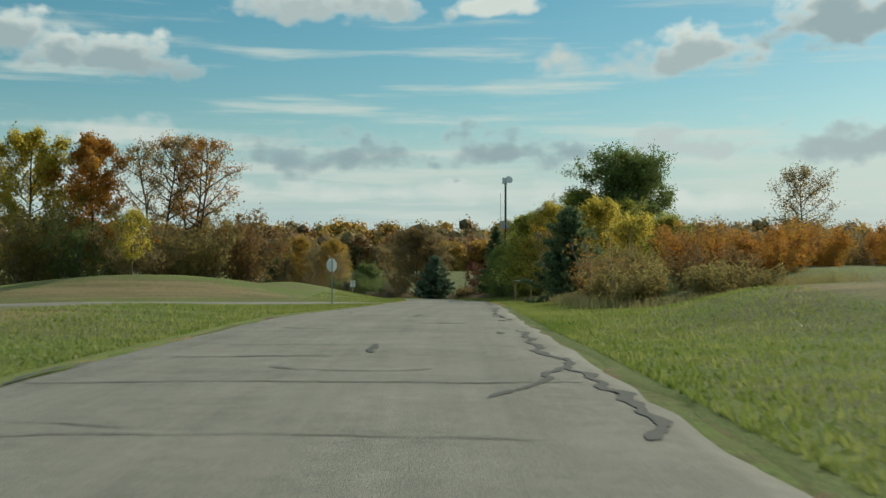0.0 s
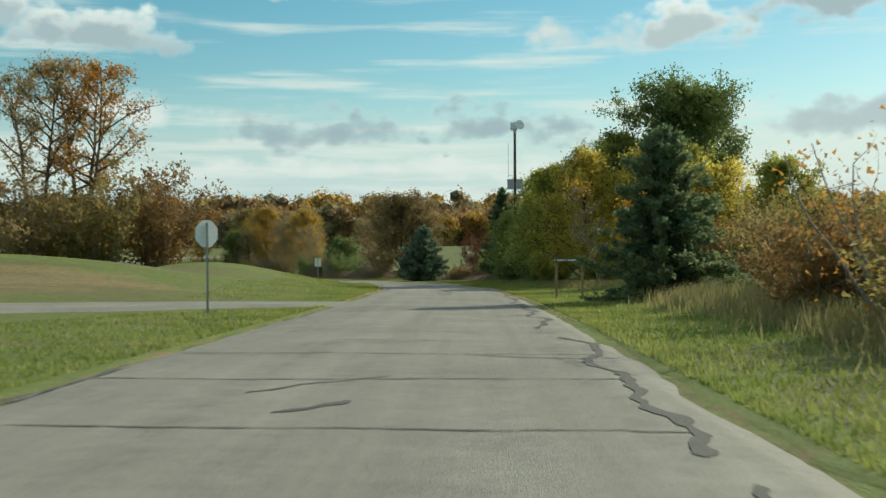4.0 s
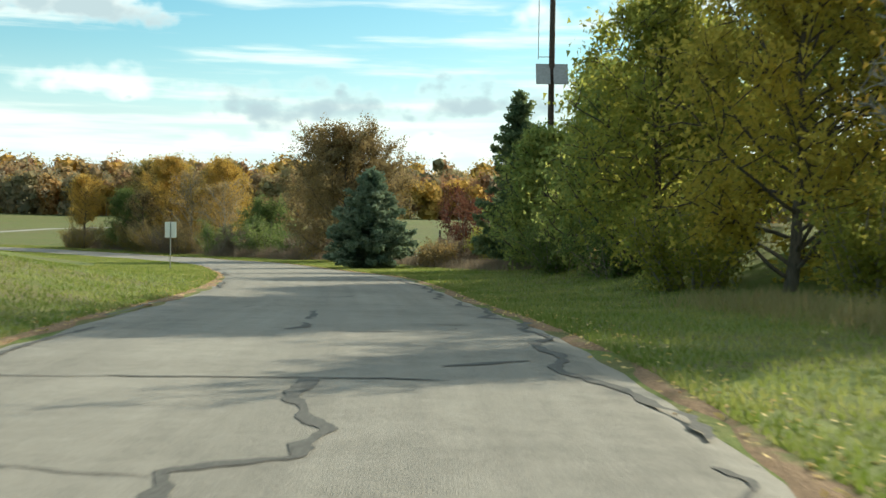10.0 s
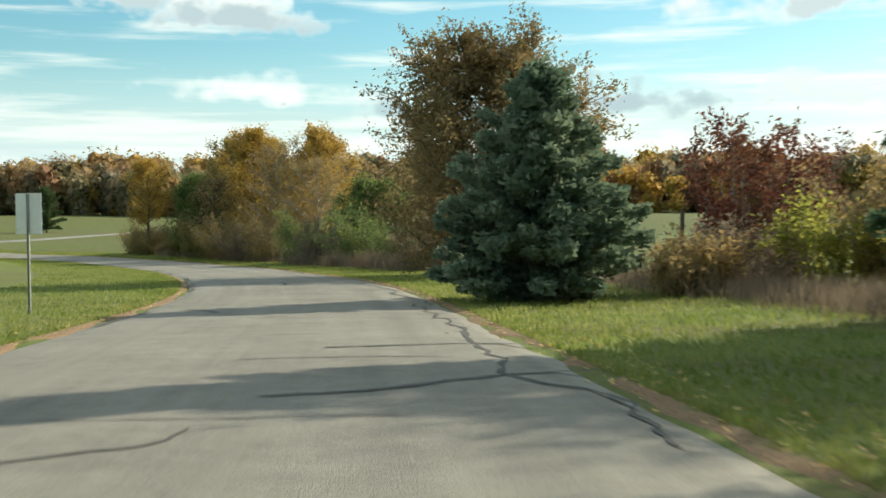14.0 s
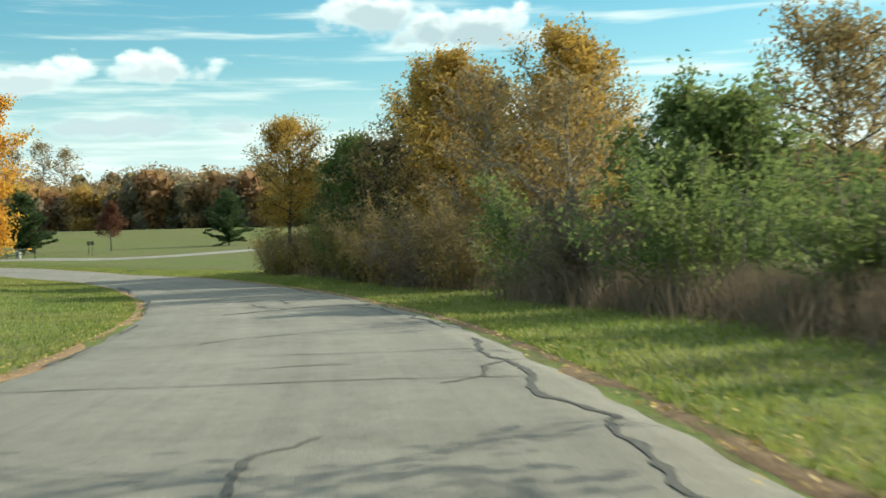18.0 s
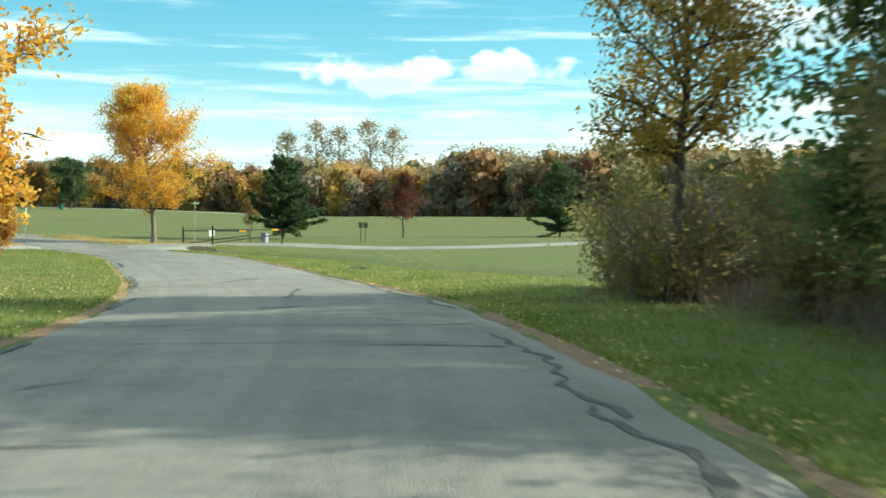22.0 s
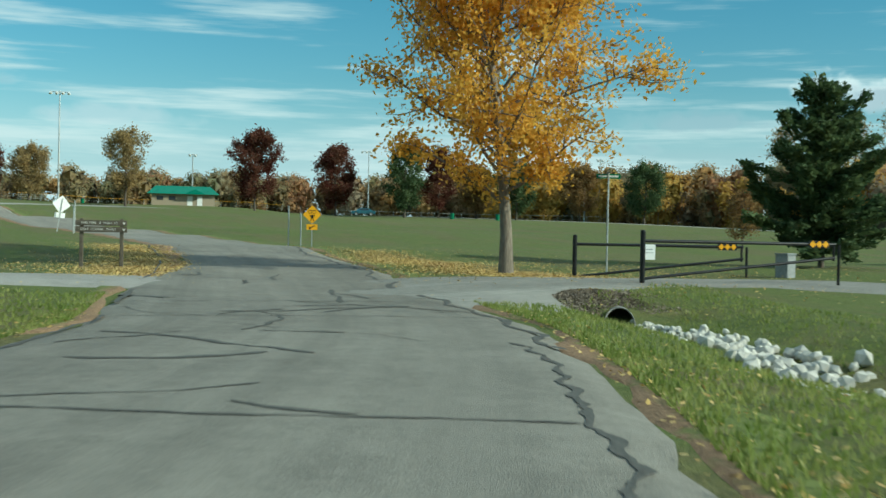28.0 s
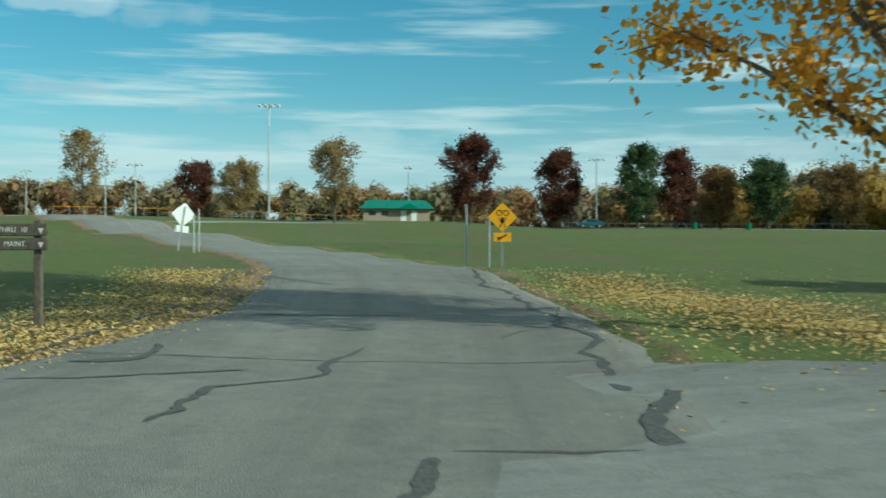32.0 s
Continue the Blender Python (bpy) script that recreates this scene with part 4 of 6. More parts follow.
plant("shrub", 5.3, 165, lambda: shrub(83, 5.4, 2.6, 11000, 0.19), M_TWIG, M_MAROON, "dark red shrub beside a cedar", "shrub")
plant("shrub", 8.6, 158, lambda: shrub(84, 3.6, 2.4, 8000, 0.17), M_TWIG, M_BROWN, "brown thicket shrub behind a cedar", "shrub")
plant("shrub", 4.6, 160, lambda: shrub(87, 2.2, 2.2, 5000, 0.15), M_TWIG, M_WEED, "grey-brown dry shrub by the field", "shrub")
for i, (x, y, h, r, mat, lab) in enumerate([(2.8, 158.6, 1.7, 1.5, M_BROWN, "low brown brush"), (6.6, 158.8, 2.7, 2.0, M_OLIVE, "olive brush"), (10.8, 155, 3.6, 2.2, M_BROWN, "brown brush"), (12.4, 160.5, 3.8, 2.4, M_RUST, "rusty brush"), (9.0, 151.5, 2.2, 1.7, M_OLIVE, "low olive brush")]):
    plant("shrub", x, y, lambda: shrub(140 + i, h, r, 5200, 0.15), M_TWIG, mat, lab + " beyond the mown verge", "shrub", "brush by the pasture")
plant("spruce_tree", -1.2, 157.3, lambda: conifer(85, 6.0, 2.6, 50000, 0.24, 0.01, -0.04, 34, 0.55, 0.26, 0.78), M_BARK, M_SPRUCE, "blue-green spruce with branches to the ground")
plant("pear_tree", -4.2, 180, lambda: broadleaf(86, 10.2, 6.3, 0.04, 52000, 0.22, "mound", 0.17, 60, 13, 0.2), M_BARK, M_COPPER, "broad tree with thin coppery brown leaves")
for i, (x, y, h, r, mat, lab) in enumerate([(-7.5, 190, 3.2, 2.4, M_WEED, "grey-brown dry shrub"), (-9.5, 194, 3.4, 2.2, M_GREEN, "dark green shrub"), (-13, 199, 3.8, 2.4, M_GREEN, "dark green shrub"), (-16.5, 203.5, 3.2, 2.2, M_WEED, "grey-brown dry shrub"),
                                            (-19.5, 208.5, 4.2, 2.6, M_GREEN, "dark green shrub"), (-23.5, 214, 3.8, 2.4, M_BROWN, "brown shrub"), (-28, 219.5, 4.0, 2.4, M_BROWN, "brown shrub"), (-32.5, 226, 3.6, 2.2, M_TAWNY, "tawny shrub"), (-36.5, 232, 3.4, 2.2, M_TAWNY, "tawny shrub"), (-41.0, 237.5, 3.0, 2.0, M_WEED, "grey-brown bare shrub"), (-44.2, 241.2, 2.6, 1.6, M_WEED, "grey-brown bare shrub"), (-26, 216.5, 3.0, 1.8, M_WEED, "grey-brown dry shrub"), (-30.5, 222.5, 3.0, 1.8, M_TAWNY, "tawny shrub")]):
    plant("shrub", x, y, lambda: shrub(90 + i, h, r, 9500, 0.15, 26), M_TWIG, mat, lab + " in the hedge", "shrub", "hedge along the bend")
# last two: added out of sight behind the hedge to deepen its shadow
for i, (x, y, h, r, mat, n, lab) in enumerate([(-14, 206, 6.2, 3.2, M_GREEN, 11000, "tawny brown tree"), (-20, 216, 9.0, 3.8, M_BROWN, 2400, "thin brown tree with bare limbs"), (-24.6, 221.5, 10.8, 3.8, M_BROWN, 2200, "thin brown tree with bare limbs"), (-29, 229.5, 13.2, 4.3, M_HONEY, 15000, "tall tree with yellow leaves"),
                                               (-34, 240.5, 13.4, 4.4, M_TAWNY, 13000, "tall tawny and yellow tree"), (-34.0, 229.2, 8.6, 2.5, M_GREEN, 13000, "green tree with upright shoots"), (-21.4, 222.5, 12.2, 4.2, M_HONEY, 12000, "tall tree with yellow leaves"), (-10, 212, 9.5, 4.2, M_BROWN, 5000, "thin brown tree with bare limbs"), (-31.5, 226.5, 8.2, 3.0, M_BROWN, 2200, "thin brown tree with bare limbs"), (-29, 238, 12.5, 4.2, M_TAWNY, 14000, "tawny brown tree"), (-23, 232, 12.0, 4.2, M_HONEY, 14000, "tall tree with yellow leaves")]):
    plant("roadside_tree", x, y, lambda: broadleaf(110 + i, h * 0.92, r, 0.04, int(n * 1.8), 0.21, "mound", 0.16, 42, 10, 0.27), M_BARK_PALE if i in (1, 2, 9) else M_BARK, mat, lab + " in the hedge")
plant("roadside_tree", -41.2, 235.0, lambda: broadleaf(128, 10.0, 2.9, 0.3, 15000, 0.16, "round", 0.15, 36, 10, 0.22), M_BARK, M_HONEY, "golden-leaved tree at the end of the hedge")
for i, (x, y, h, r) in enumerate(((-41.6, 235.6, 3.6, 1.7), (-43.6, 238.4, 3.2, 1.6))):
    plant("shrub", x, y, lambda: shrub(240 + i, h, r, 5200, 0.14, 26), M_TWIG, M_TAWNY, "twiggy tawny shrub at the end of the hedge", "shrub", "hedge along the bend")
# around the crossing
plant("cottonwood_tree", -99, 269.8, lambda: broadleaf(130, 12.6, 5.0, 0.19, 46000, 0.18, "full", 0.21, 40, 12, 0.24, (-0.045, -0.06)), M_BARK_MID, M_GOLD, "tall cottonwood with bright golden leaves", broad=True)
plant("cottonwood_tree", -58.2, 228.2, lambda: broadleaf(131, 13.2, 2.9, 0.12, 17000, 0.21, "full", 0.14, 40, 11, 0.22, (0.02, 0.0)), M_BARK_MID, M_GOLD, "tall cottonwood with bright golden leaves", broad=True)
plant("cypress_sapling", -86.5, 248.5, lambda: broadleaf(135, 3.9, 1.7, 0.05, 9000, 0.16, "cone", 0.07, 30, 8, 0.16), M_BARK, M_ORANGE, "small tree with feathery orange-red foliage")
plant("pine_tree", -100, 285, lambda: conifer(132, 7.0, 2.9, 26000, 0.38, 0.08, 0.05, 17, 0.3, 0.42, 0.6), M_BARK, M_PINE, "green pine with ragged upturned branches")
plant("oak_sapling", -99, 301, lambda: broadleaf(133, 7.0, 2.5, 0.25, 7000, 0.22, "cone", 0.1, 34, 8, 0.22), M_BARK, M_MAROON, "young pin oak with dark red leaves")
plant("pine_tree", -91.6, 319, lambda: conifer(134, 7.8, 3.5, 18000, 0.42, 0.06, 0.04, 17, 0.3, 0.4, 0.6), M_BARK, M_PINE, "green pine in the field")
plant("oak_sapling", -124.3, 305.3, lambda: broadleaf(136, 4.2, 1.5, 0.2, 2500, 0.2, "round", 0.07, 26, 7, 0.18), M_BARK, M_RUST, "small brown-leaved sapling in the field")


def at_bearing(off, dist):
    """The place dist metres off, off degrees to the right of the way the road leads at the crossing."""
    h = radians(71.04 - off)
    return -87.6 - math.sin(h) * dist, 259.4 + math.cos(h) * dist


park_trees = [(-17.7, 190, 15, 4.6, M_BROWN, 3600), (-12.3, 200, 10, 4.2, M_MAROON, 5000), (-10.2, 200, 10, 4.6, M_BROWN, 5000), (-5.5, 180, 14, 4.6, M_BROWN, 5200), (1.4, 165, 13.5, 4.8, M_MAROON, 8000), (5.9, 175, 12.5, 4.4, M_MAROON, 7500),
              (9.8, 172, 14, 4.2, M_PINE, 7500), (11.6, 178, 13, 4.6, M_MAROON, 6500), (13.8, 182, 10, 4.2, M_RUST, 6000), (16.0, 178, 11, 4.4, M_PINE, 7000), (19.5, 190, 11, 5, M_RUST, 6000), (23, 190, 11, 5, M_PINE, 7000), (-24, 210, 12, 5, M_BROWN, 4000)]
for i, (b, d, h, r, mat, n) in enumerate(park_trees):
    x, y = at_bearing(b, d)
    plant("park_tree", x, y, lambda: broadleaf(150 + i, h * 0.95, r, 0.14, int(n * 1.5), 0.45, "round", 0.2, 28, 7, 0.38), M_BARK, mat, "park shade tree in autumn leaf", "tree", "trees round the ball fields")


for k, (x, y, h) in enumerate(((-224, 427, 25), (-219, 431, 24), (-213, 435, 26), (-208, 439, 24), (-229, 423, 22))):
    plant("tall_tree", x, y, lambda: broadleaf(170 + k, h, 5.0, 0.35, 1500, 0.6, "spread", 0.3, 26, 8, 0.6), M_TWIG, M_BROWN, "very tall half-bare tree above the far wood", "tree", "tall trees in the far wood")


import itertools

G = (1 + 5 ** 0.5) / 2
ICO = np.array([(s0 * a, s1 * b, 0) for a, b in ((1, G),) for s0 in (-1, 1) for s1 in (-1, 1)], float)
ICO = np.concatenate([ICO, np.roll(ICO, 1, 1), np.roll(ICO, 2, 1)]) / math.hypot(1, G)
ICO_F = np.array([f for f in itertools.combinations(range(12), 3) if all(np.linalg.norm(ICO[a] - ICO[b]) < 1.2 for a, b in itertools.combinations(f, 2))])


# far woods: many rough trees of leaf clumps in one sheet of stuff
def far_woods(name, line, depth, count, height, seed, clump=1.5, per=60, mat=None, label="distant autumn woodland"):
    rng = np.random.default_rng(seed)
    line = resample(np.array(line, float), 2.0)
    P = line[rng.integers(len(line), size=count)] + np.clip(rng.normal(0, depth, (count, 2)), -1.3 * depth, 1.3 * depth)
    Z = land(P[:, 0], P[:, 1])
    V, W, CORE = [], [], []
    for i in range(count):
        p, z0 = P[i], Z[i]
        h = height * rng.uniform(0.7, 1.06)
        r = h * rng.uniform(0.26, 0.4)
        n = int(per * rng.uniform(0.8, 1.2))
        k = 7                            # rounded lobes of the crown
        q = rng.normal(size=(k, 3))
        q /= np.linalg.norm(q, axis=1)[:, None]
        q *= rng.uniform(0.35, 0.62, (k, 1))
        lobe = q * (r, r, h * 0.42) + (p[0], p[1], z0 + h * 0.54)
        lobe[:2, 2] = z0 + h * rng.uniform(0.1, 0.25, 2)
        size = r * rng.uniform(0.5, 0.72, k)
        ico = ICO[None] * size[:, None, None] * rng.uniform(0.5, 0.78, (k, len(ICO), 1)) + lobe[:, None]
        CORE.append(ico.reshape(-1, 3))
        j = rng.integers(k, size=n)
        d = rng.normal(size=(n, 3)) + (0, 0, 0.25)
        d /= np.linalg.norm(d, axis=1)[:, None]
        c = lobe[j] + d * size[j, None] * rng.uniform(0.78, 1.06, (n, 1))
        c[:, 2] = np.maximum(c[:, 2], z0 + 0.2)
        nr = d + rng.normal(0, 0.45, (n, 3))
        u = np.cross(nr, rng.normal(size=(n, 3)))
        u /= np.linalg.norm(u, axis=1)[:, None]
        v = np.cross(nr, u)
        v /= np.linalg.norm(v, axis=1)[:, None]
        L = clump * rng.uniform(0.5, 1.0, (n, 1))
        V.append(np.stack([c + u * L * 0.6, c - u * L * 0.3 + v * L * 0.5, c - u * L * 0.3 - v * L * 0.5], 1))
        W.append((np.array([(p[0], p[1], z0 - 0.2), (p[0] + rng.normal(0, 0.3), p[1], z0 + h * 0.8)]), (0.14, 0.03), 4))
    ob = tagged(new(name), label, "woodland", kind="stuff")
    child("foliage", leaf_mesh("foliage", np.concatenate(V), mat or M_FAR), ob)
    core = np.concatenate(CORE)
    m = len(core) // len(ICO)
    tri = (ICO_F[None] + np.arange(m)[:, None, None] * len(ICO)).reshape(-1, 3)
    child("inner_foliage", mesh_of("inner_foliage", core, np.zeros((0, 4)), mat or M_FAR, tri, True), ob)
    v, q = tubes(W)
    child("trunkwork", mesh_of("trunkwork", v, q, M_TWIG), ob)
    return ob


far_woods("woodland", [(-330, 430), (-260, 430), (-190, 410), (-120, 402), (-40, 410), (40, 400), (110, 370), (170, 320)], 8, 520, 15.2, 201, 0.68, 760)
far_woods("woodland", [(-330, 420), (-190, 405), (-40, 405), (110, 368), (170, 320)], 7, 120, 12.5, 205, 0.66, 620, M_FARGOLD, "distant golden autumn trees")
far_woods("woodland", [(-260, 520), (-120, 500), (40, 520), (200, 480), (300, 380), (340, 250)], 18, 420, 21, 202, 1.5, 200)
far_woods("woodland", [(-200, 510), (-60, 505), (80, 520), (200, 470)], 18, 130, 22, 206, 1.5, 200, M_FARGOLD, "distant golden autumn trees")
far_woods("woodland", [(-430, 120), (-420, 200), (-400, 280), (-380, 360), (-330, 440)], 10, 300, 14, 203, 0.75, 560)
far_woods("woodland", [(-100, 120), (-80, 160), (-100, 195), (-140, 220)], 9, 120, 9.5, 204, 1.2, 200)
far_woods("woodland", [(36, 150), (50, 190), (58, 230), (62, 260)], 5, 75, 8, 207, 1.1, 200)
far_woods("woodland", [(-70, 60), (-80, 100), (-110, 130)], 8, 75, 11, 208, 1.3, 200)

# ---------- signs, gates and other things ----------
def bars(parent, x0, x1, z, size, y, mat, words, name="letter_bar"):
    """Plain bars in place of writing that cannot be read."""
    span = (x1 - x0) / sum(words)
    x = x0
    for w in words:
        part(name, box(span * w * 0.82, 0.006, size, (x + span * w / 2, y, z)), mat, parent)
        x += span * w


def lettering(parent, text, x, z, size, y, mat, face=1):
    cu = bpy.data.curves.new("lettering", "FONT")
    cu.body, cu.size, cu.extrude, cu.align_x, cu.align_y = text, size, 0.003, "CENTER", "CENTER"
    tmp = bpy.data.objects.new("lettering", cu)
    me = bpy.data.meshes.new_from_object(tmp)
    bpy.data.objects.remove(tmp)
    me.materials.clear()
    me.materials.append(mat)
    ob = child("lettering", me, parent)
    ob.matrix_basis = pose(x, y, z, 90, 0, 0 if face > 0 else 180)
    return ob


def u_post(h, wide=0.055):
    bm = box(wide, 0.006, h, (0, 0, h / 2))
    for s in (-1, 1):
        other = box(0.006, 0.03, h, (s * wide / 2, 0.014, h / 2))
        tmp = bpy.data.meshes.new("tmp")
        other.to_mesh(tmp)
        other.free()
        bm.from_mesh(tmp)
        bpy.data.meshes.remove(tmp)
    return bm


def turn_to(nx, ny):
    """The turn about z that faces a thing's front, its -y side, along (nx, ny)."""
    return math.degrees(math.atan2(nx, -ny))


def stop_sign(x, y, nx, ny):
    ob = thing("stop_sign", x, y, z_at(x, y) - 0.1, "octagonal stop sign on a steel post, seen from its grey back", "sign", "stop signs", turn_to(nx, ny))
    part("post", u_post(2.72), M_GALV, ob)
    p = part("sign_plate", plate(8, 0.412, 0.005, (0, -0.012, 2.4), (90, 0, 0), 22.5), M_SIGNBACK, ob)
    part("face_sheet", plate(8, 0.405, 0.003, (0, -0.017, 2.4), (90, 0, 0), 22.5), plain("sign_red", (0.45, 0.015, 0.02), 0.4), p, "red reflective face")
    for z in (2.2, 2.6):
        part("bolt", rod(0.012, 0.03, (0, 0.0, z), (90, 0, 0), 8), M_GALV, ob)
    return ob


stop_sign(-6.42, 65.4, -0.72, 0.69)
stop_sign(-90.6, 253.0, -0.64, -0.77)


def back_sign(x, y, nx, ny):
    ob = thing("road_sign", x, y, z_at(x, y) - 0.1, "rectangular road sign on a post, seen from its white back", "sign", "", turn_to(nx, ny))
    part("post", u_post(2.72), M_GALV, ob)
    part("sign_plate", box(0.70, 0.006, 0.88, (0, -0.012, 2.3), 0.0), M_WHITE, ob)
    for z in (2.05, 2.55):
        part("bolt", rod(0.012, 0.03, (0, 0, z), (90, 0, 0), 8), M_GALV, ob)


back_sign(-12.1, 151.8, 0.25, 0.97)


def board_sign(x, y, x2, y2, h, boards, label, lines, post_mat):
    turn = math.degrees(math.atan2(y2 - y, x2 - x))
    w = math.hypot(x2 - x, y2 - y)
    ob = thing("board_sign", x, y, z_at(x, y) - 0.15, label, "sign", "", turn)
    for px in (0, w):
        part("post", box(0.10, 0.10, h + 0.15, (px, 0, (h + 0.15) / 2), 0.012), post_mat, ob)
    for i in range(boards):
        z = h + 0.02 - i * 0.19
        b = part("board", box(w + 0.34, 0.045, 0.165, (w / 2, -0.075, z), 0.012), M_TIMBER_GREY, ob, "dark weathered routed board")
        words = lines[i]
        if isinstance(words, str):
            pace, at = 0.061, w / 2 - 0.06 - 0.061 * len(words) / 2
            for word in words.split():
                lettering(b, word, at + pace * len(word) / 2, z, 0.1, -0.1, M_LETTER)
                at += pace * (len(word) + 1)
            part("arrow", plate(3, 0.05, 0.006, (w + 0.08, -0.1, z), (90, 0, 0), 180), M_LETTER, b)
        else:
            bars(b, -0.02, w + 0.05, z, 0.07, -0.1, M_LETTER, words)
            part("arrow", plate(3, 0.05, 0.006, (-0.1, -0.1, z), (90, 0, 0), 180), M_LETTER, b)
    return ob


board_sign(5.19, 81.35, 6.32, 81.5, 1.78, 1, "weathered wooden direction board on two timber posts", [(4, 1, 7, 2)], M_TIMBER)
board_sign(-104.34, 258.15, -103.8, 259.2, 1.5, 2, "two dark routed boards on grey timber posts", ["SHELTERS 8 THRU 10", "GOLF COURSE MAINT."], M_TIMBER_GREY)


def warning_sign(x, y, nx, ny):
    ob = thing("warning_sign", x, y, z_at(x, y) - 0.1, "yellow diamond bicycle and walker crossing sign with an arrow plate", "sign", "", turn_to(nx, ny))
    part("post", u_post(2.0), M_GALV, ob)
    d = part("sign_plate", plate(4, 0.432, 0.005, (0, -0.012, 1.62), (90, 0, 0), 0), M_AMBER, ob)
    for s in (-1, 1):
        part("bicycle_wheel", ring_mesh(0.075, 0.012, (s * 0.1, -0.018, 1.74)), M_BLACK, d)
    part("bicycle_frame", box(0.2, 0.003, 0.018, (0, -0.018, 1.80)), M_BLACK, d)
    for args in ((0.09, 0.16, 0.0, 1.53, 8), (0.03, 0.18, -0.05, 1.39, 20), (0.03, 0.18, 0.05, 1.39, -22), (0.025, 0.16, -0.07, 1.53, -30), (0.025, 0.16, 0.07, 1.53, 32)):
        w, hh, px, pz, r = args
        part("symbol_bar", box(w, 0.003, hh, (px, -0.018, pz), 0.0, (0, r, 0)), M_BLACK, d)
    low = part("arrow_plate", box(0.5, 0.005, 0.26, (0, -0.012, 1.04), 0.0), M_AMBER, ob, "small yellow plate with a black arrow")
    part("arrow_shaft", box(0.24, 0.003, 0.045, (0.03, -0.018, 1.06), 0.0, (0, -28, 0)), M_BLACK, low)
    part("arrow_head", plate(3, 0.075, 0.003, (-0.1, -0.018, 0.99), (90, 0, 0), 150), M_BLACK, low)


def ring_mesh(r, w, at):
    bm = bmesh.new()
    k = 20
    rings = [[bm.verts.new((at[0] + rr * math.cos(a * 2 * math.pi / k), at[1], at[2] + rr * math.sin(a * 2 * math.pi / k))) for a in range(k)] for rr in (r - w, r + w)]
    for a in range(k):
        b = (a + 1) % k
        bm.faces.new((rings[0][a], rings[0][b], rings[1][b], rings[1][a]))
    bmesh.ops.solidify(bm, geom=bm.faces[:], thickness=0.003)
    return bm


warning_sign(-118.1, 271.7, 0.93, -0.37)


def leaning_diamond(x, y, nx, ny):
    ob = thing("warning_sign", x, y, z_at(x, y) - 0.1, "diamond sign with a small plate on a leaning post", "sign", "", turn_to(nx, ny))
    bm = u_post(2.1)
    bmesh.ops.transform(bm, matrix=pose(0, 0, 0, 0, -9, 0), verts=bm.verts)
    part("post", bm, M_GALV, ob)
    part("sign_plate", plate(4, 0.55, 0.005, (-0.26, -0.014, 1.72), (90, 0, 0), 8), M_WHITE, ob)
    part("lower_plate", box(0.62, 0.005, 0.3, (-0.17, -0.014, 1.08), 0.0, (0, -6, 0)), M_WHITE, ob)


leaning_diamond(-139.0, 264.6, -0.98, -0.1)
for x, y, h in ((-138.0, 265.4, 2.0), (-119.0, 270.9, 2.0), (-121.5, 272.6, 1.7), (-136.5, 265.0, 1.7)):
    ob = thing("marker_post", x, y, z_at(x, y) - 0.1, "slim galvanised steel marker post in the grass", "post", "marker posts", 20)
    part("post", u_post(h), M_GALV, ob)
    part("cap_plate", box(0.1, 0.004, 0.16, (0, -0.01, h - 0.06)), M_GALV, ob)


def street_sign(x, y):
    ob = thing("street_sign", x, y, z_at(x, y) - 0.1, "two green street name blades on a steel pole", "sign")
    part("pole", rod(0.03, 3.45, (0, 0, 1.72)), M_GALV, ob)
    for turn, z, n in ((62, 3.22, (6, 1, 6)), (-30, 3.38, (5, 1, 5))):
        b = part("blade", box(0.76, 0.006, 0.15, (0, 0, z), 0.0, (0, 0, turn)), M_GREENSIGN, ob)
        bm = bmesh.new()
        x0 = -0.32
        for w in n:
            span = 0.64 * w / sum(n)
            if w > 1:
                for s in (-1, 1):
                    o = box(span * 0.94, 0.002, 0.06, (x0 + span / 2, s * 0.005, 0))
                    tmp = bpy.data.meshes.new("tmp")
                    o.to_mesh(tmp)
                    o.free()
                    bm.from_mesh(tmp)
                    bpy.data.meshes.remove(tmp)
            x0 += span
        bmesh.ops.transform(bm, matrix=pose(0, 0, z, 0, 0, turn), verts=bm.verts)
        part("name_bar", bm, M_LETTER, b)


street_sign(-97.6, 272.6)


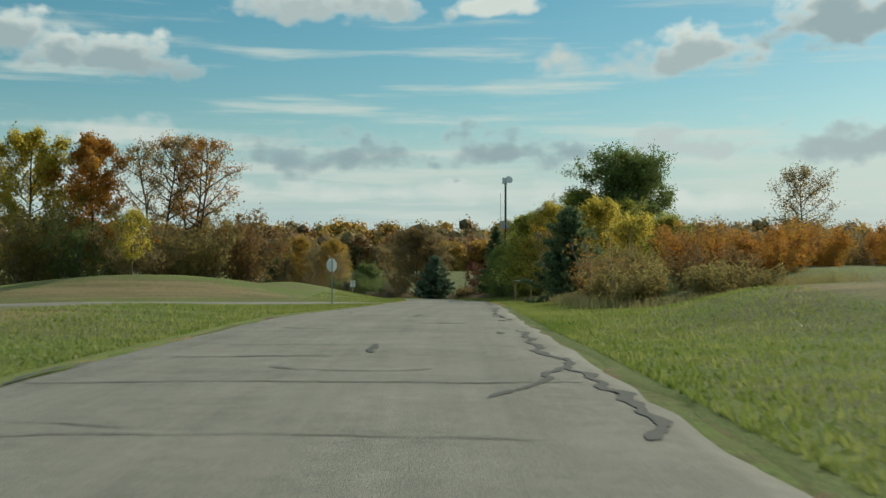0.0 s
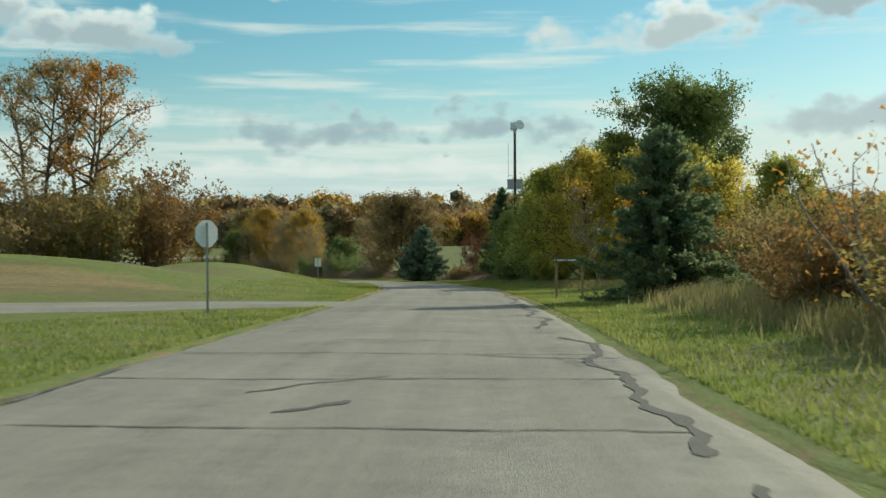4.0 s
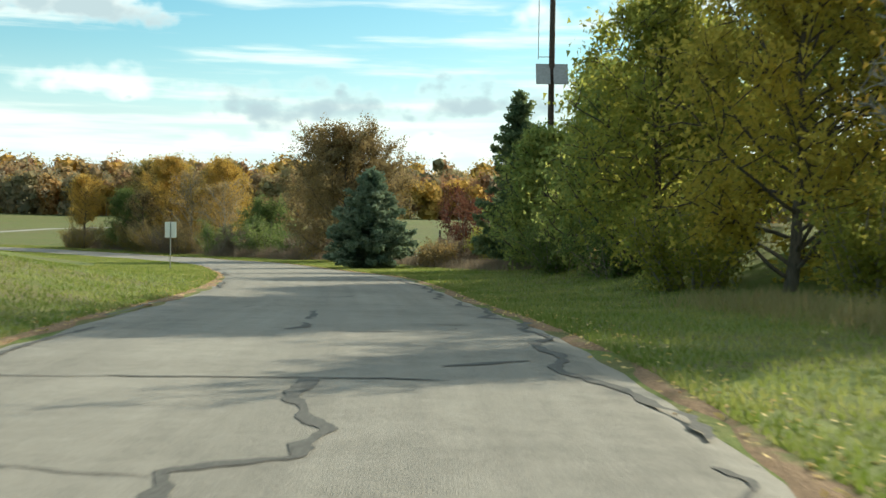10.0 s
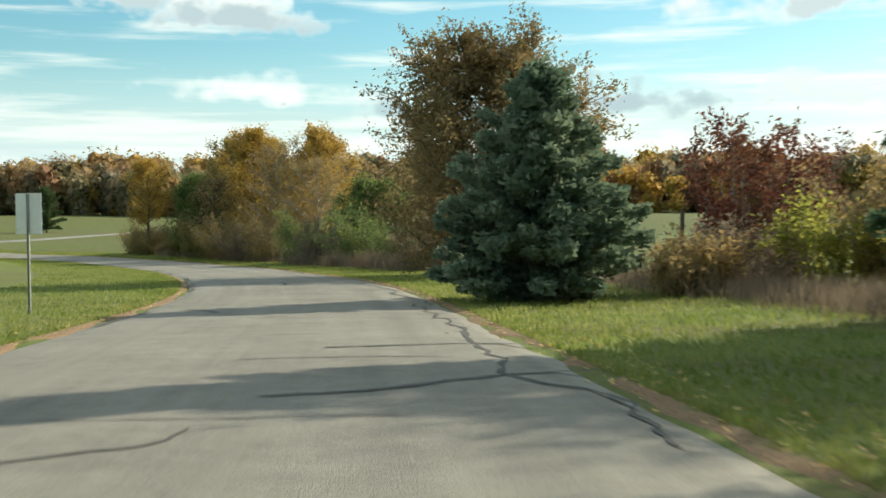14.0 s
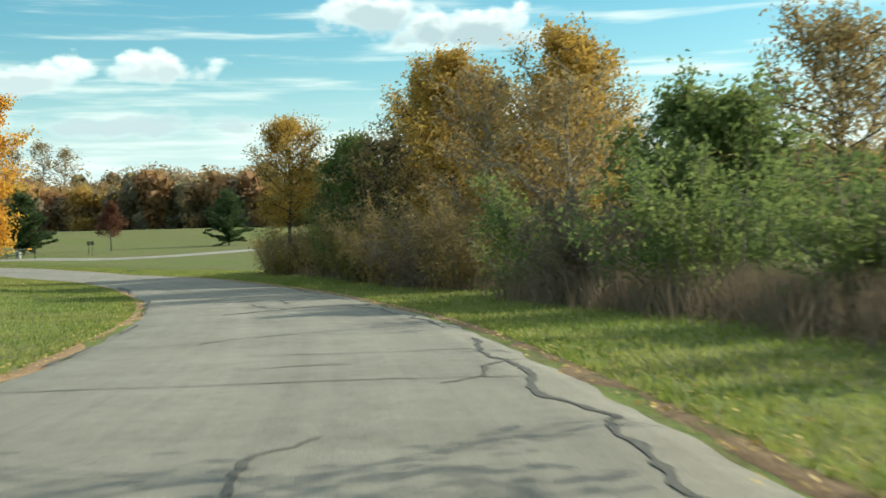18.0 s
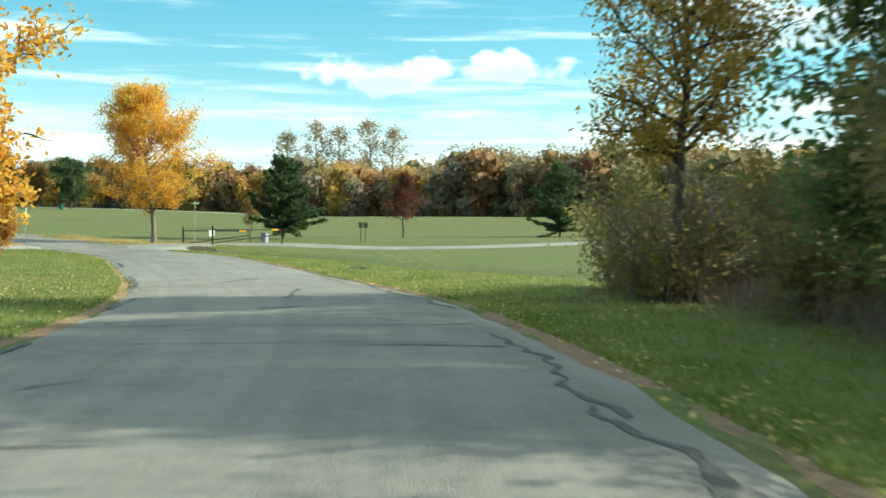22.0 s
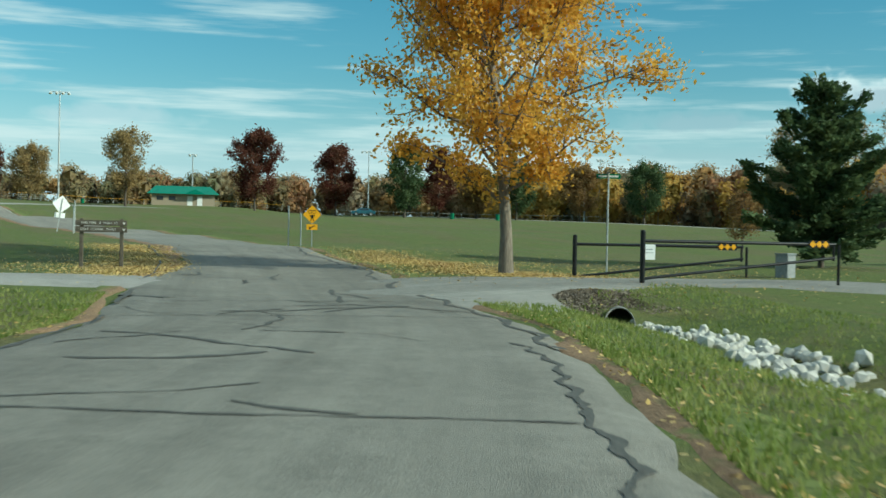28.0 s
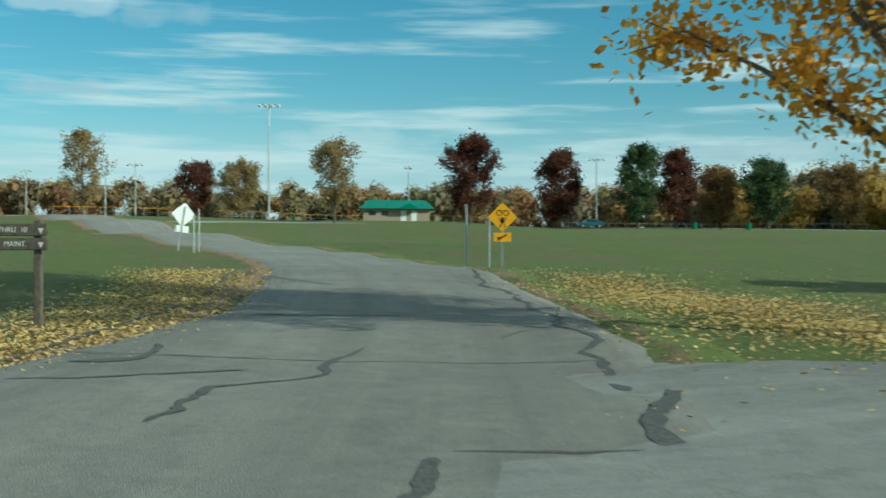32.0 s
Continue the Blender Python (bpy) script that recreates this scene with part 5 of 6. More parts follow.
def steel_gate(x, y, x2, y2, h, label, sign):
    turn = math.degrees(math.atan2(y2 - y, x2 - x))
    L = math.hypot(x2 - x, y2 - y)
    ob = thing("steel_gate", x, y, z_at(x, y) - 0.2, label, "gate", "lane gates", turn)
    part("hinge_post", rod(0.068, h + 0.25, (0, 0, (h + 0.25) / 2), (0, 0, 0), 16), M_BLACK, ob)
    part("post_cap", rod(0.07, 0.04, (0, 0, h + 0.26), (0, 0, 0), 16, 0.05), M_BLACK, ob)
    zt = h + 0.0
    part("top_rail", rod(0.045, L, (L / 2, 0, zt), (0, 90, 0)), M_BLACK, ob)
    low = math.hypot(L, 0.62)
    part("brace_rail", rod(0.04, low, (L / 2, 0, zt - 0.36 - 0.31 + 0.0), (0, 90 - math.degrees(math.atan2(0.62, L)), 0)), M_BLACK, ob)
    part("end_upright", rod(0.035, 0.5, (L - 0.05, 0, zt - 0.2)), M_BLACK, ob)
    part("rest_post", rod(0.04, h, (L + 0.12, 0, h / 2)), M_BLACK, ob)
    m = part("marker_plate", box(0.62, 0.006, 0.2, (L - 0.55, -0.06, zt + 0.0)), M_BLACK, ob, "black plate with yellow diamonds")
    for k in range(3):
        part("diamond", plate(4, 0.1, 0.004, (L - 0.75 + 0.2 * k, -0.068, zt), (90, 0, 0), 0), M_AMBER, m)
    if sign:
        s = part("notice", box(0.44, 0.006, 0.46, (2.3, -0.06, zt - 0.2)), M_WHITE, ob, "white notice with faint writing")
        bars(s, 2.16, 2.44, zt - 0.12, 0.03, -0.066, M_PANEL, (2, 1, 3))
        bars(s, 2.14, 2.46, zt - 0.22, 0.02, -0.066, M_PANEL, (3, 2, 2))
    return ob


steel_gate(-92.4, 269.6, -91.0, 275.2, 1.35, "open black steel pipe gate beside the lane", False)
steel_gate(-97.0, 270.9, -95.2, 276.0, 1.2, "open black steel pipe gate with a white notice", True)
box_ob = thing("utility_box", -94.6, 277.2, z_at(-94.6, 277.2) - 0.05, "green-grey metal utility box beside the gate", "box")
part("cabinet", box(0.5, 0.4, 0.75, (0, 0, 0.375), 0.03), M_PANEL, box_ob)
part("lid", box(0.54, 0.44, 0.05, (0, 0, 0.77), 0.015), M_PANEL, box_ob)

kiosk = thing("kiosk_sign", -90, 283.5, z_at(-90, 283.5) - 0.1, "pair of small dark boards on thin posts in the field", "sign", "", 40)
for k in range(2):
    part("post", rod(0.035, 1.7, (k * 0.4, 0, 0.85)), M_TIMBER_GREY, kiosk)
    part("board", box(0.34, 0.05, 0.45, (k * 0.4, -0.05, 1.48), 0.01), M_TIMBER_GREY, kiosk)


# ---------- culvert, riprap and inlet ----------
def culvert(x, y, turn):
    ob = thing("culvert_pipe", x, y, z_at(x, y) - 0.16, "corrugated steel culvert pipe mouth under the lane", "pipe", "", turn)
    k, n = 28, 26
    V = []
    for i in range(n):
        r = 0.30 + 0.014 * math.sin(i * 2.1)
        for a in range(k):
            t = a * 2 * math.pi / k
            slant = 0.9 * (0.5 - 0.5 * math.sin(t)) if i == n - 1 else 0
            V.append((r * math.cos(t), -3.0 + 3.0 * i / (n - 1) + slant, 0.2 + r * math.sin(t)))
    Q = [(i * k + a, i * k + (a + 1) % k, (i + 1) * k + (a + 1) % k, (i + 1) * k + a) for i in range(n - 1) for a in range(k)]
    child("barrel", mesh_of("barrel", V, Q, M_OLDSTEEL, smooth_shade=True), ob)
    rim = [(0.315 * math.cos(a * 2 * math.pi / k), 0.9 * (0.5 - 0.5 * math.sin(a * 2 * math.pi / k)), 0.2 + 0.315 * math.sin(a * 2 * math.pi / k)) for a in range(k + 1)]
    v, q = tubes([(rim, [0.014] * (k + 1), 6)])
    child("rim", mesh_of("rim", v, q, M_OLDSTEEL, smooth_shade=True), ob, "dull rolled steel rim")
    # added black disc, stands in for the darkness deep in the pipe
    part("dark_end", rod(0.3, 0.02, (0, -2.9, 0.2), (90, 0, 0), 20), M_BLACK, ob)


culvert(-88.6, 265.75, -128)


def stone_mesh(seed, size):
    rng = np.random.default_rng(seed)
    bm = bmesh.new()
    bmesh.ops.create_icosphere(bm, subdivisions=1, radius=0.5)
    s = rng.uniform(0.7, 1.2, 3) * size
    for v in bm.verts:
        v.co = Vector([a * b for a, b in zip(v.co, s)]) * float(rng.uniform(0.8, 1.15))
    me = bpy.data.meshes.new("stone")
    bm.to_mesh(me)
    bm.free()
    me.materials.append(M_ROCK)
    return me


def riprap():
    rng = np.random.default_rng(77)
    ob = tagged(new("riprap"), "row of pale limestone boulders in the ditch", "rocks", kind="structure")
    pool = [stone_mesh(300 + i, rng.uniform(0.18, 0.34)) for i in range(14)]
    run = [(-88.0, 265.9), (-84.6, 264.8), (-81.4, 263.6), (-79.6, 262.8)]
    line = resample(np.array(run, float), 0.1)
    for i in range(220):
        f = rng.random()
        p = line[int(f * (len(line) - 1))] + rng.normal(0, 0.15 + 0.4 * f, 2)
        st = child("stone", pool[rng.integers(14)], ob)
        st.matrix_basis = pose(p[0], p[1], z_at(*p) + rng.uniform(0.02, 0.16), *rng.uniform(0, 360, 3))
        k = rng.uniform(0.6, 1.25) * (0.55 + 0.75 * f)
        st.scale = (k, k, k)


riprap()
gravel = tagged(new("gravel_bank"), "grey gravel bank over the culvert pipe", "gravel", kind="stuff")
rng = np.random.default_rng(78)
pts = rng.normal(0, 1, (9000, 2)) * (0.8, 0.55) + (-90.1, 266.3)
v, q = leaf_quads(rng, np.c_[pts, land(pts[:, 0], pts[:, 1]) + 0.015], 0.06, None, 0.9)
gravel_me = mesh_of("gravel_bank", v, q, M_SOIL)
child("pebble_layer", gravel_me, gravel)
inlet = thing("storm_inlet", -61.3, 248.6, z_at(-61.3, 248.6) - 0.12, "grey concrete storm inlet slab in the grass", "drain", "", 35)
part("slab", box(0.95, 0.75, 0.2, (0, 0, 0.1), 0.07, (2, -3, 0)), M_GRAVEL, inlet)
part("grate", box(0.45, 0.35, 0.03, (0, -0.05, 0.205), 0.008, (2, -3, 0)), M_BLACK, inlet)
# flat dark slab, its colour stands in for the shade in the drain opening
drain = thing("drain_hole", -92.3, 256.7, z_at(-92.3, 256.7), "dark slab standing in for the drain opening beside the road", "drain", "", 28)
part("dark_slab", box(1.3, 0.35, 0.05, (0, 0, 0.045), 0.02), M_TAR, drain)


# ---------- siren mast ----------
def siren_mast(x, y):
    g = z_at(x, y)
    ob = thing("siren_mast", x, y, g - 0.3, "tall dark pole with a warning siren and solar panels", "siren", "", -3)
    H = 10.1 - g
    part("pole", rod(0.17, H, (0, 0, H / 2), (0, 0, 0), 14, 0.12), M_POLE, ob)
    part("collar", rod(0.16, 0.35, (0, 0, H + 0.05), (0, 0, 0), 14), M_GALV, ob)
    part("siren_box", box(0.62, 0.7, 0.72, (-0.1, 0, H + 0.55), 0.03), M_SIGNBACK, ob)
    horn = rod(0.16, 0.5, (0.35, -0.2, H + 0.6), (75, 0, 25), 20, 0.46)
    part("siren_horn", horn, M_SIGNBACK, ob, "pale round siren horn")
    for s in (-0.4, 0.4):
        p = part("solar_panel", box(0.66, 0.05, 1.15, (s, -0.25, H - 4.9), 0.01, (-32, 0, 0)), M_PANEL, ob)
        part("panel_glass", box(0.6, 0.01, 1.08, (s, -0.218, H - 4.92), 0.0, (-32, 0, 0)), M_GLASS_DARK, p)
    part("antenna", rod(0.02, 3.2, (-0.62, 0, H - 2.6)), M_GALV, ob)
    part("antenna_arm", rod(0.02, 0.6, (-0.32, 0, H - 4.1), (0, 90, 0)), M_GALV, ob)


siren_mast(7.7, 140.2)
for k, (x, y, h) in enumerate(((3.2, 165.5, 2.6), (6.5, 169, 2.4), (10, 173, 2.4))):
    ob = thing("fence_post", x, y, z_at(x, y) - 0.2, "weathered grey wooden fence post by the pasture", "post", "pasture fence posts")
    part("post", rod(0.07, h, (0, 0, h / 2), (2, 1, 0), 8), M_TIMBER_GREY, ob)


# ---------- ball fields ----------
def light_pole(off, d, h, arms):
    x, y = at_bearing(off, d)
    ob = thing("floodlight_pole", x, y, z_at(x, y) - 0.3, "tall galvanised floodlight pole of a ball field", "light pole", "floodlight poles", -19)
    part("pole", rod(0.19, h, (0, 0, h / 2), (0, 0, 0), 10, 0.1), M_GALV, ob)
    part("cross_arm", box(0.12, 3.6 * arms / 4, 0.12, (0, 0, h - 0.2)), M_GALV, ob)
    for k in range(arms):
        f = part("floodlight", rod(0.32, 0.4, (0.2, (k - (arms - 1) / 2) * 1.2 * 0.9, h - 0.35), (0, 60, 0), 10, 0.18), M_SIGNBACK, ob)


for off, d, h, arms in ((-8.75, 200, 20.6, 4), (-15.2, 260, 14.0, 4), (-16.6, 270, 12.5, 3), (-20.2, 280, 13.0, 3), (-1.75, 230, 12.5, 2), (7.7, 260, 17, 4), (12, 300, 16, 3), (19.5, 240, 16, 2), (20.3, 240, 15, 2)):
    light_pole(off, d, h, arms)


def shelter(off, d):
    x, y = at_bearing(off, d)
    ob = thing("park_building", x, y, z_at(x, y) - 0.2, "low tan building with a green metal roof", "building", "", 71 - off)
    part("wall", box(11.5, 6.0, 2.5, (0, 0, 1.25)), M_TAN, ob)
    bm = bmesh.new()
    A = [(-6.6, -3.8, 2.4), (6.6, -3.8, 2.4), (6.6, 3.8, 2.4), (-6.6, 3.8, 2.4), (-5.0, 0, 4.0), (5.0, 0, 4.0)]
    vs = [bm.verts.new(p) for p in A]
    for f in ((0, 1, 5, 4), (1, 2, 5), (2, 3, 4, 5), (3, 0, 4), (3, 2, 1, 0)):
        bm.faces.new([vs[i] for i in f])
    part("roof", bm, M_ROOF, ob)
    bm = bmesh.new()
    vs = [bm.verts.new(p) for p in [(0.2, -4.4, 2.35), (4.0, -4.4, 2.35), (4.0, -1.4, 2.45), (0.2, -1.4, 2.45), (2.1, -4.4, 3.3), (2.1, -0.6, 3.4)]]
    for f in ((0, 1, 4), (1, 2, 5, 4), (0, 4, 5, 3), (0, 3, 2, 1)):
        bm.faces.new([vs[i] for i in f])
    part("porch_roof", bm, M_ROOF, ob)
    for k in range(4):
        part("roof_rib", box(0.06, 7.0, 0.06, (-4.5 + 3 * k, 0, 3.1)), M_ROOF, ob)
    for px in (1.2, 3.0):
        part("door", box(0.95, 0.06, 2.05, (px, -3.03, 1.05)), M_WHITE, ob)
    for px in (-4.2, -2.0):
        part("window", box(1.2, 0.06, 0.7, (px, -3.03, 1.6)), M_GLASS_DARK, ob)


shelter(-2.35, 200)


def parked_car(off, d, turn):
    x, y = at_bearing(off, d)
    ob = thing("parked_car", x, y, z_at(x, y) + 0.1, "dark blue car parked beyond the field", "car", "", turn)
    side = [(-2.25, 0.35), (-2.25, 0.72), (-2.0, 0.86), (-1.2, 0.92), (-0.55, 1.38), (0.9, 1.42), (1.65, 1.0), (2.2, 0.92), (2.28, 0.4)]
    bm = bmesh.new()
    rows = [[bm.verts.new((px, s * (0.86 if pz < 1.1 else 0.66), pz)) for px, pz in side] for s in (-1, 1)]
    for i in range(len(side)):
        j = (i + 1) % len(side)
        bm.faces.new((rows[0][i], rows[0][j], rows[1][j], rows[1][i]))
    bm.faces.new(rows[0][::-1])
    bm.faces.new(rows[1])
    bmesh.ops.recalc_face_normals(bm, faces=bm.faces[:])
    bmesh.ops.bevel(bm, geom=bm.edges[:], offset=0.05, segments=2, affect="EDGES")
    body = part("body", bm, M_CAR, ob)
    for s in (-1, 1):
        part("side_window", box(1.7, 0.02, 0.32, (0.2, s * 0.785, 1.16), 0.0, (s * 28, 0, 0)), M_GLASS_DARK, body)
        part("headlight", box(0.08, 0.3, 0.12, (-2.25, s * 0.6, 0.68)), M_WHITE, body)
        for px in (-1.4, 1.4):
            w = part("wheel", rod(0.32, 0.2, (px, s * 0.8, 0.32), (90, 0, 0), 18), M_RUBBER, ob)
            part("rim", rod(0.2, 0.03, (px, s * 0.905, 0.32), (90, 0, 0), 14), M_GALV, w)


parked_car(7.4, 190, 75)


def field_fence(name, pts, h, label, cap):
    ob = thing(name, 0, 0, 0, label, "fence")
    line = resample(np.array(pts, float), 3.0)
    Z = land(line[:, 0], line[:, 1])
    me = None
    for p, z in zip(line, Z):
        o = child("fence_post", me, ob) if me else part("fence_post", rod(0.035, h, (0, 0, h / 2)), M_GALV, ob)
        me = o.data
        o.matrix_basis = pose(p[0], p[1], z)
    v, q = tubes([(np.c_[line, Z + h], [0.028] * len(line), 6)])
    child("top_rail", mesh_of("top_rail", v, q, cap), ob)
    v, q = tubes([(np.c_[line, Z + h * 0.5], [0.012] * len(line), 4)])
    child("mid_wire", mesh_of("mid_wire", v, q, M_GALV), ob)


field_fence("outfield_fence", [at_bearing(-19, 185), at_bearing(-12, 205), at_bearing(-5, 212), at_bearing(3, 208)], 1.4, "chain-link outfield fence with a yellow cap", M_AMBER)
field_fence("outfield_fence", [at_bearing(6, 215), at_bearing(13, 222), at_bearing(21, 215)], 1.4, "chain-link outfield fence with a steel rail", M_GALV)
for off, d in ((12.5, 150), (15.1, 150), (-7.5, 205)):
    x, y = at_bearing(off, d)
    ob = thing("litter_bin", x, y, z_at(x, y) - 0.03, "dark green litter bin by the park road", "bin", "litter bins")
    part("drum", rod(0.32, 0.95, (0, 0, 0.48), (0, 0, 0), 14), M_GREENSIGN, ob)
    part("lid", rod(0.34, 0.12, (0, 0, 1.0), (0, 0, 0), 14, 0.2), M_BLACK, ob)
benches = thing("bleacher", *at_bearing(-10.1, 205), z_at(*at_bearing(-10.1, 205)), "small pale bleacher by the ball field", "bleacher", "", 71)
for k in range(4):
    part("plank", box(4.5, 0.3, 0.05, (0, k * 0.55, 0.4 + k * 0.35)), M_LETTER, benches)
    for s in (-1.8, 0, 1.8):
        part("leg", box(0.06, 0.06, 0.4 + k * 0.35, (s, k * 0.55, 0.2 + k * 0.175)), M_GALV, benches)


# ---------- tar seams on the road ----------
LEN = np.r_[0, np.cumsum(np.linalg.norm(np.diff(CENTRE[:, :2], axis=0), axis=1))]
DIRV = np.gradient(CENTRE[:, :2], axis=0)
DIRV /= np.linalg.norm(DIRV, axis=1)[:, None]


def on_road(s, off):
    s, off = np.asarray(s, float), np.asarray(off, float)
    c = np.stack([np.interp(s, LEN, CENTRE[:, k]) for k in (0, 1)], -1)
    d = np.stack([np.interp(s, LEN, DIRV[:, k]) for k in (0, 1)], -1)
    xy = c + np.stack([d[:, 1], -d[:, 0]], -1) * off[:, None]
    u = (off - ROAD_L) / (ROAD_R - ROAD_L)
    return np.c_[xy, land(xy[:, 0], xy[:, 1]) + 0.055 + 0.03 * (1 - (2 * u - 1) ** 2) + 0.008]


def road_s(x, y):
    """Distance along the road and offset from its line of a place."""
    k = np.argmin((CENTRE[:, 0] - x) ** 2 + (CENTRE[:, 1] - y) ** 2)
    dx, dy = x - CENTRE[k, 0], y - CENTRE[k, 1]
    return LEN[k] + dx * DIRV[k, 0] + dy * DIRV[k, 1], dx * DIRV[k, 1] - dy * DIRV[k, 0]


def seam(s, off, wide, seed):
    """A poured tar ribbon through road places."""
    rng = np.random.default_rng(seed)
    P = resample(np.c_[s, off], 0.12)
    P = P + rng.normal(0, 0.012, P.shape)
    n = len(P)
    if n < 3:
        return None
    t = np.gradient(P, axis=0)
    t /= np.linalg.norm(t, axis=1)[:, None] + 1e-9
    nr = np.stack([t[:, 1], -t[:, 0]], -1)
    w = np.interp(np.arange(n), np.linspace(0, n - 1, max(3, n // 2)), wide * rng.uniform(0.3, 1.3, max(3, n // 2)))
    w[0] = w[-1] = wide * 0.2
    V = np.stack([P - nr * w[:, None] / 2, P + nr * w[:, None] / 2], 1).reshape(-1, 2)
    i = np.arange(n - 1) * 2
    me = mesh_of("tar_seam", on_road(V[:, 0], np.clip(V[:, 1], ROAD_L + 0.06, ROAD_R - 0.06)), np.stack([i, i + 1, i + 3, i + 2], -1), M_TAR)
    return child("tar_seam", me, road)


def wiggle(rng, a, b, o0, o1, amp, step=0.9):
    s = np.arange(a, b, step)
    return s, np.linspace(o0, o1, len(s)) + np.convolve(rng.normal(0, amp, len(s) + 4), np.ones(3) / 3, "same")[2:-2]


def crack(rng, s, off, heading, length, wide, seed):
    """A crack that wanders from a place on the road."""
    P, step = [(s, off)], 0.3
    for _ in range(int(length / step)):
        heading += rng.normal(0, 0.2)
        P.append((P[-1][0] + step * math.cos(heading), P[-1][1] + step * math.sin(heading)))
    P = np.array(P)
    return seam(P[:, 0], P[:, 1], wide, seed)


def build_seams():
    rng = np.random.default_rng(900)
    start, end = road_s(0, 0)[0] - 2, road_s(-112, 267.2)[0]
    s = start
    k = 0
    while s < end:                      # the long seam near the right edge
        L = rng.uniform(5, 22)
        a, o = wiggle(rng, s, s + L, ROAD_R - rng.uniform(0.45, 0.85), ROAD_R - rng.uniform(0.45, 0.85), 0.24, 0.5)
        seam(a, o, rng.uniform(0.08, 0.16), 1000 + k)
        s += L + rng.choice([-1.0, 0.6, 2.5, 5.0])
        k += 1
    s = start
    while s < end:                      # across the road
        a, b = sorted(rng.uniform(ROAD_L + 0.2, ROAD_R - 0.2, 2)) if rng.random() < 0.6 else (ROAD_L + 0.2, ROAD_R - 0.3)
        if b - a > 1.0:
            o = np.arange(a, b, 0.4)
            seam(s + np.cumsum(rng.normal(0, 0.045, len(o))), o, rng.uniform(0.03, 0.07), 2000 + k)
        s += rng.uniform(1.6, 5.5)
        k += 1
    s = start
    while s < end:                      # wandering cracks, some poured thick
        crack(rng, s + 0.0, rng.uniform(ROAD_L + 0.8, ROAD_R - 1.0), rng.choice([0.0, 0.5, 1.2, 1.57, 2.2]), rng.choice([1.4, 2.5, 4.5]), rng.choice([0.03, 0.06, 0.1, 0.15]), 3000 + k)
        s += rng.uniform(1.5, 6.0)
        k += 1
    lo, hi = road_s(-82, 256.5)[0], road_s(-105, 265.3)[0]
    for i in range(9):                  # the worn crossing
        crack(rng, rng.uniform(lo, hi), rng.uniform(ROAD_L + 0.4, ROAD_R - 0.8), rng.uniform(0, 3.1), rng.uniform(1.5, 4.5), rng.choice([0.03, 0.05, 0.08, 0.14, 0.2]), 5000 + i)
    s = start
    while s < end:                      # left edge
        L = rng.uniform(3, 12)
        a, o = wiggle(rng, s, s + L, ROAD_L + rng.uniform(0.25, 0.5), ROAD_L + rng.uniform(0.25, 0.5), 0.1)
        seam(a, o, rng.uniform(0.06, 0.13), 4000 + k)
        s += L + rng.uniform(2, 14)
        k += 1


build_seams()


def poured(x0, y0, x1, y1, wide, zig, seed):
    """A thick poured seam that zigzags from one place on the road to another."""
    rng = np.random.default_rng(seed)
    (a, o0), (b, o1) = road_s(x0, y0), road_s(x1, y1)
    n = max(3, int(math.hypot(b - a, o1 - o0) / 0.45))
    f = np.linspace(0, 1, n + 1)
    kink = np.convolve(rng.normal(0, 1, n + 5), np.ones(3) / 3, "same")[2:-2] * zig * np.sin(np.pi * f)
    long = abs(b - a) > abs(o1 - o0)
    return seam(a + (b - a) * f + (0 if long else kink), o0 + (o1 - o0) * f + (kink if long else 0), wide, seed)


# the boldest seams along the way: from, to, width, zigzag
for i, row in enumerate([
    (0.6, 87.2, 0.7, 98.8, 0.2, 0.55), (0.6, 87.1, -2.2, 86.2, 0.12, 0.2), (-1.7, 87.2, -1.9, 90.4, 0.13, 0.15), (0.8, 87.4, 3.2, 90.5, 0.1, 0.1),
    (-1.1, 18.4, -1.0, 16.2, 0.17, 0.2), (-0.7, 35.2, -0.8, 32.0, 0.2, 0.1), (-27.8, 206.8, -26.4, 204.6, 0.14, 0.1), (-23.9, 203.5, -22.2, 201.2, 0.17, 0.2),
    (-10.4, 167.7, -11.3, 170.5, 0.18, 0.2), (-48, 230.2, -51.3, 234.1, 0.14, 0.2), (-0.2, 104.0, -0.1, 105.6, 0.2, 0.25), (-0.1, 106.4, -0.2, 109.6, 0.16, 0.15),
    (-89.6, 259.7, -94.2, 261.6, 0.17, 0.12), (-95.7, 260.0, -100.3, 262.8, 0.12, 0.25), (-92.8, 261.0, -90.7, 260.9, 0.12, 0.2), (-87.3, 258.3, -88.2, 259.8, 0.11, 0.1)]):
    poured(*row[:4], row[4] * 0.8, row[5], 6000 + i)


# ---------- grass, weeds and fallen leaves ----------
def blades(name, pts, h, mat, label, seed, wide=0.035):
    rng = np.random.default_rng(seed)
    n = len(pts)
    z = land(pts[:, 0], pts[:, 1])
    b = np.c_[pts, z + 0.025]
    a = rng.uniform(0, 2 * np.pi, n)
    side = np.stack([np.cos(a), np.sin(a), 0 * a], -1) * wide * rng.uniform(0.6, 1.3, (n, 1)) / 2
    hh = h * rng.uniform(0.5, 1.3, (n, 1))
    lean = np.c_[rng.normal(0, 0.35, (n, 2)), np.ones(n)] * hh
    ob = tagged(new(name), label, "grass", kind="stuff")
    child("blade_layer", leaf_mesh(name, np.stack([b - side, b + side, b + lean], 1), mat), ob)


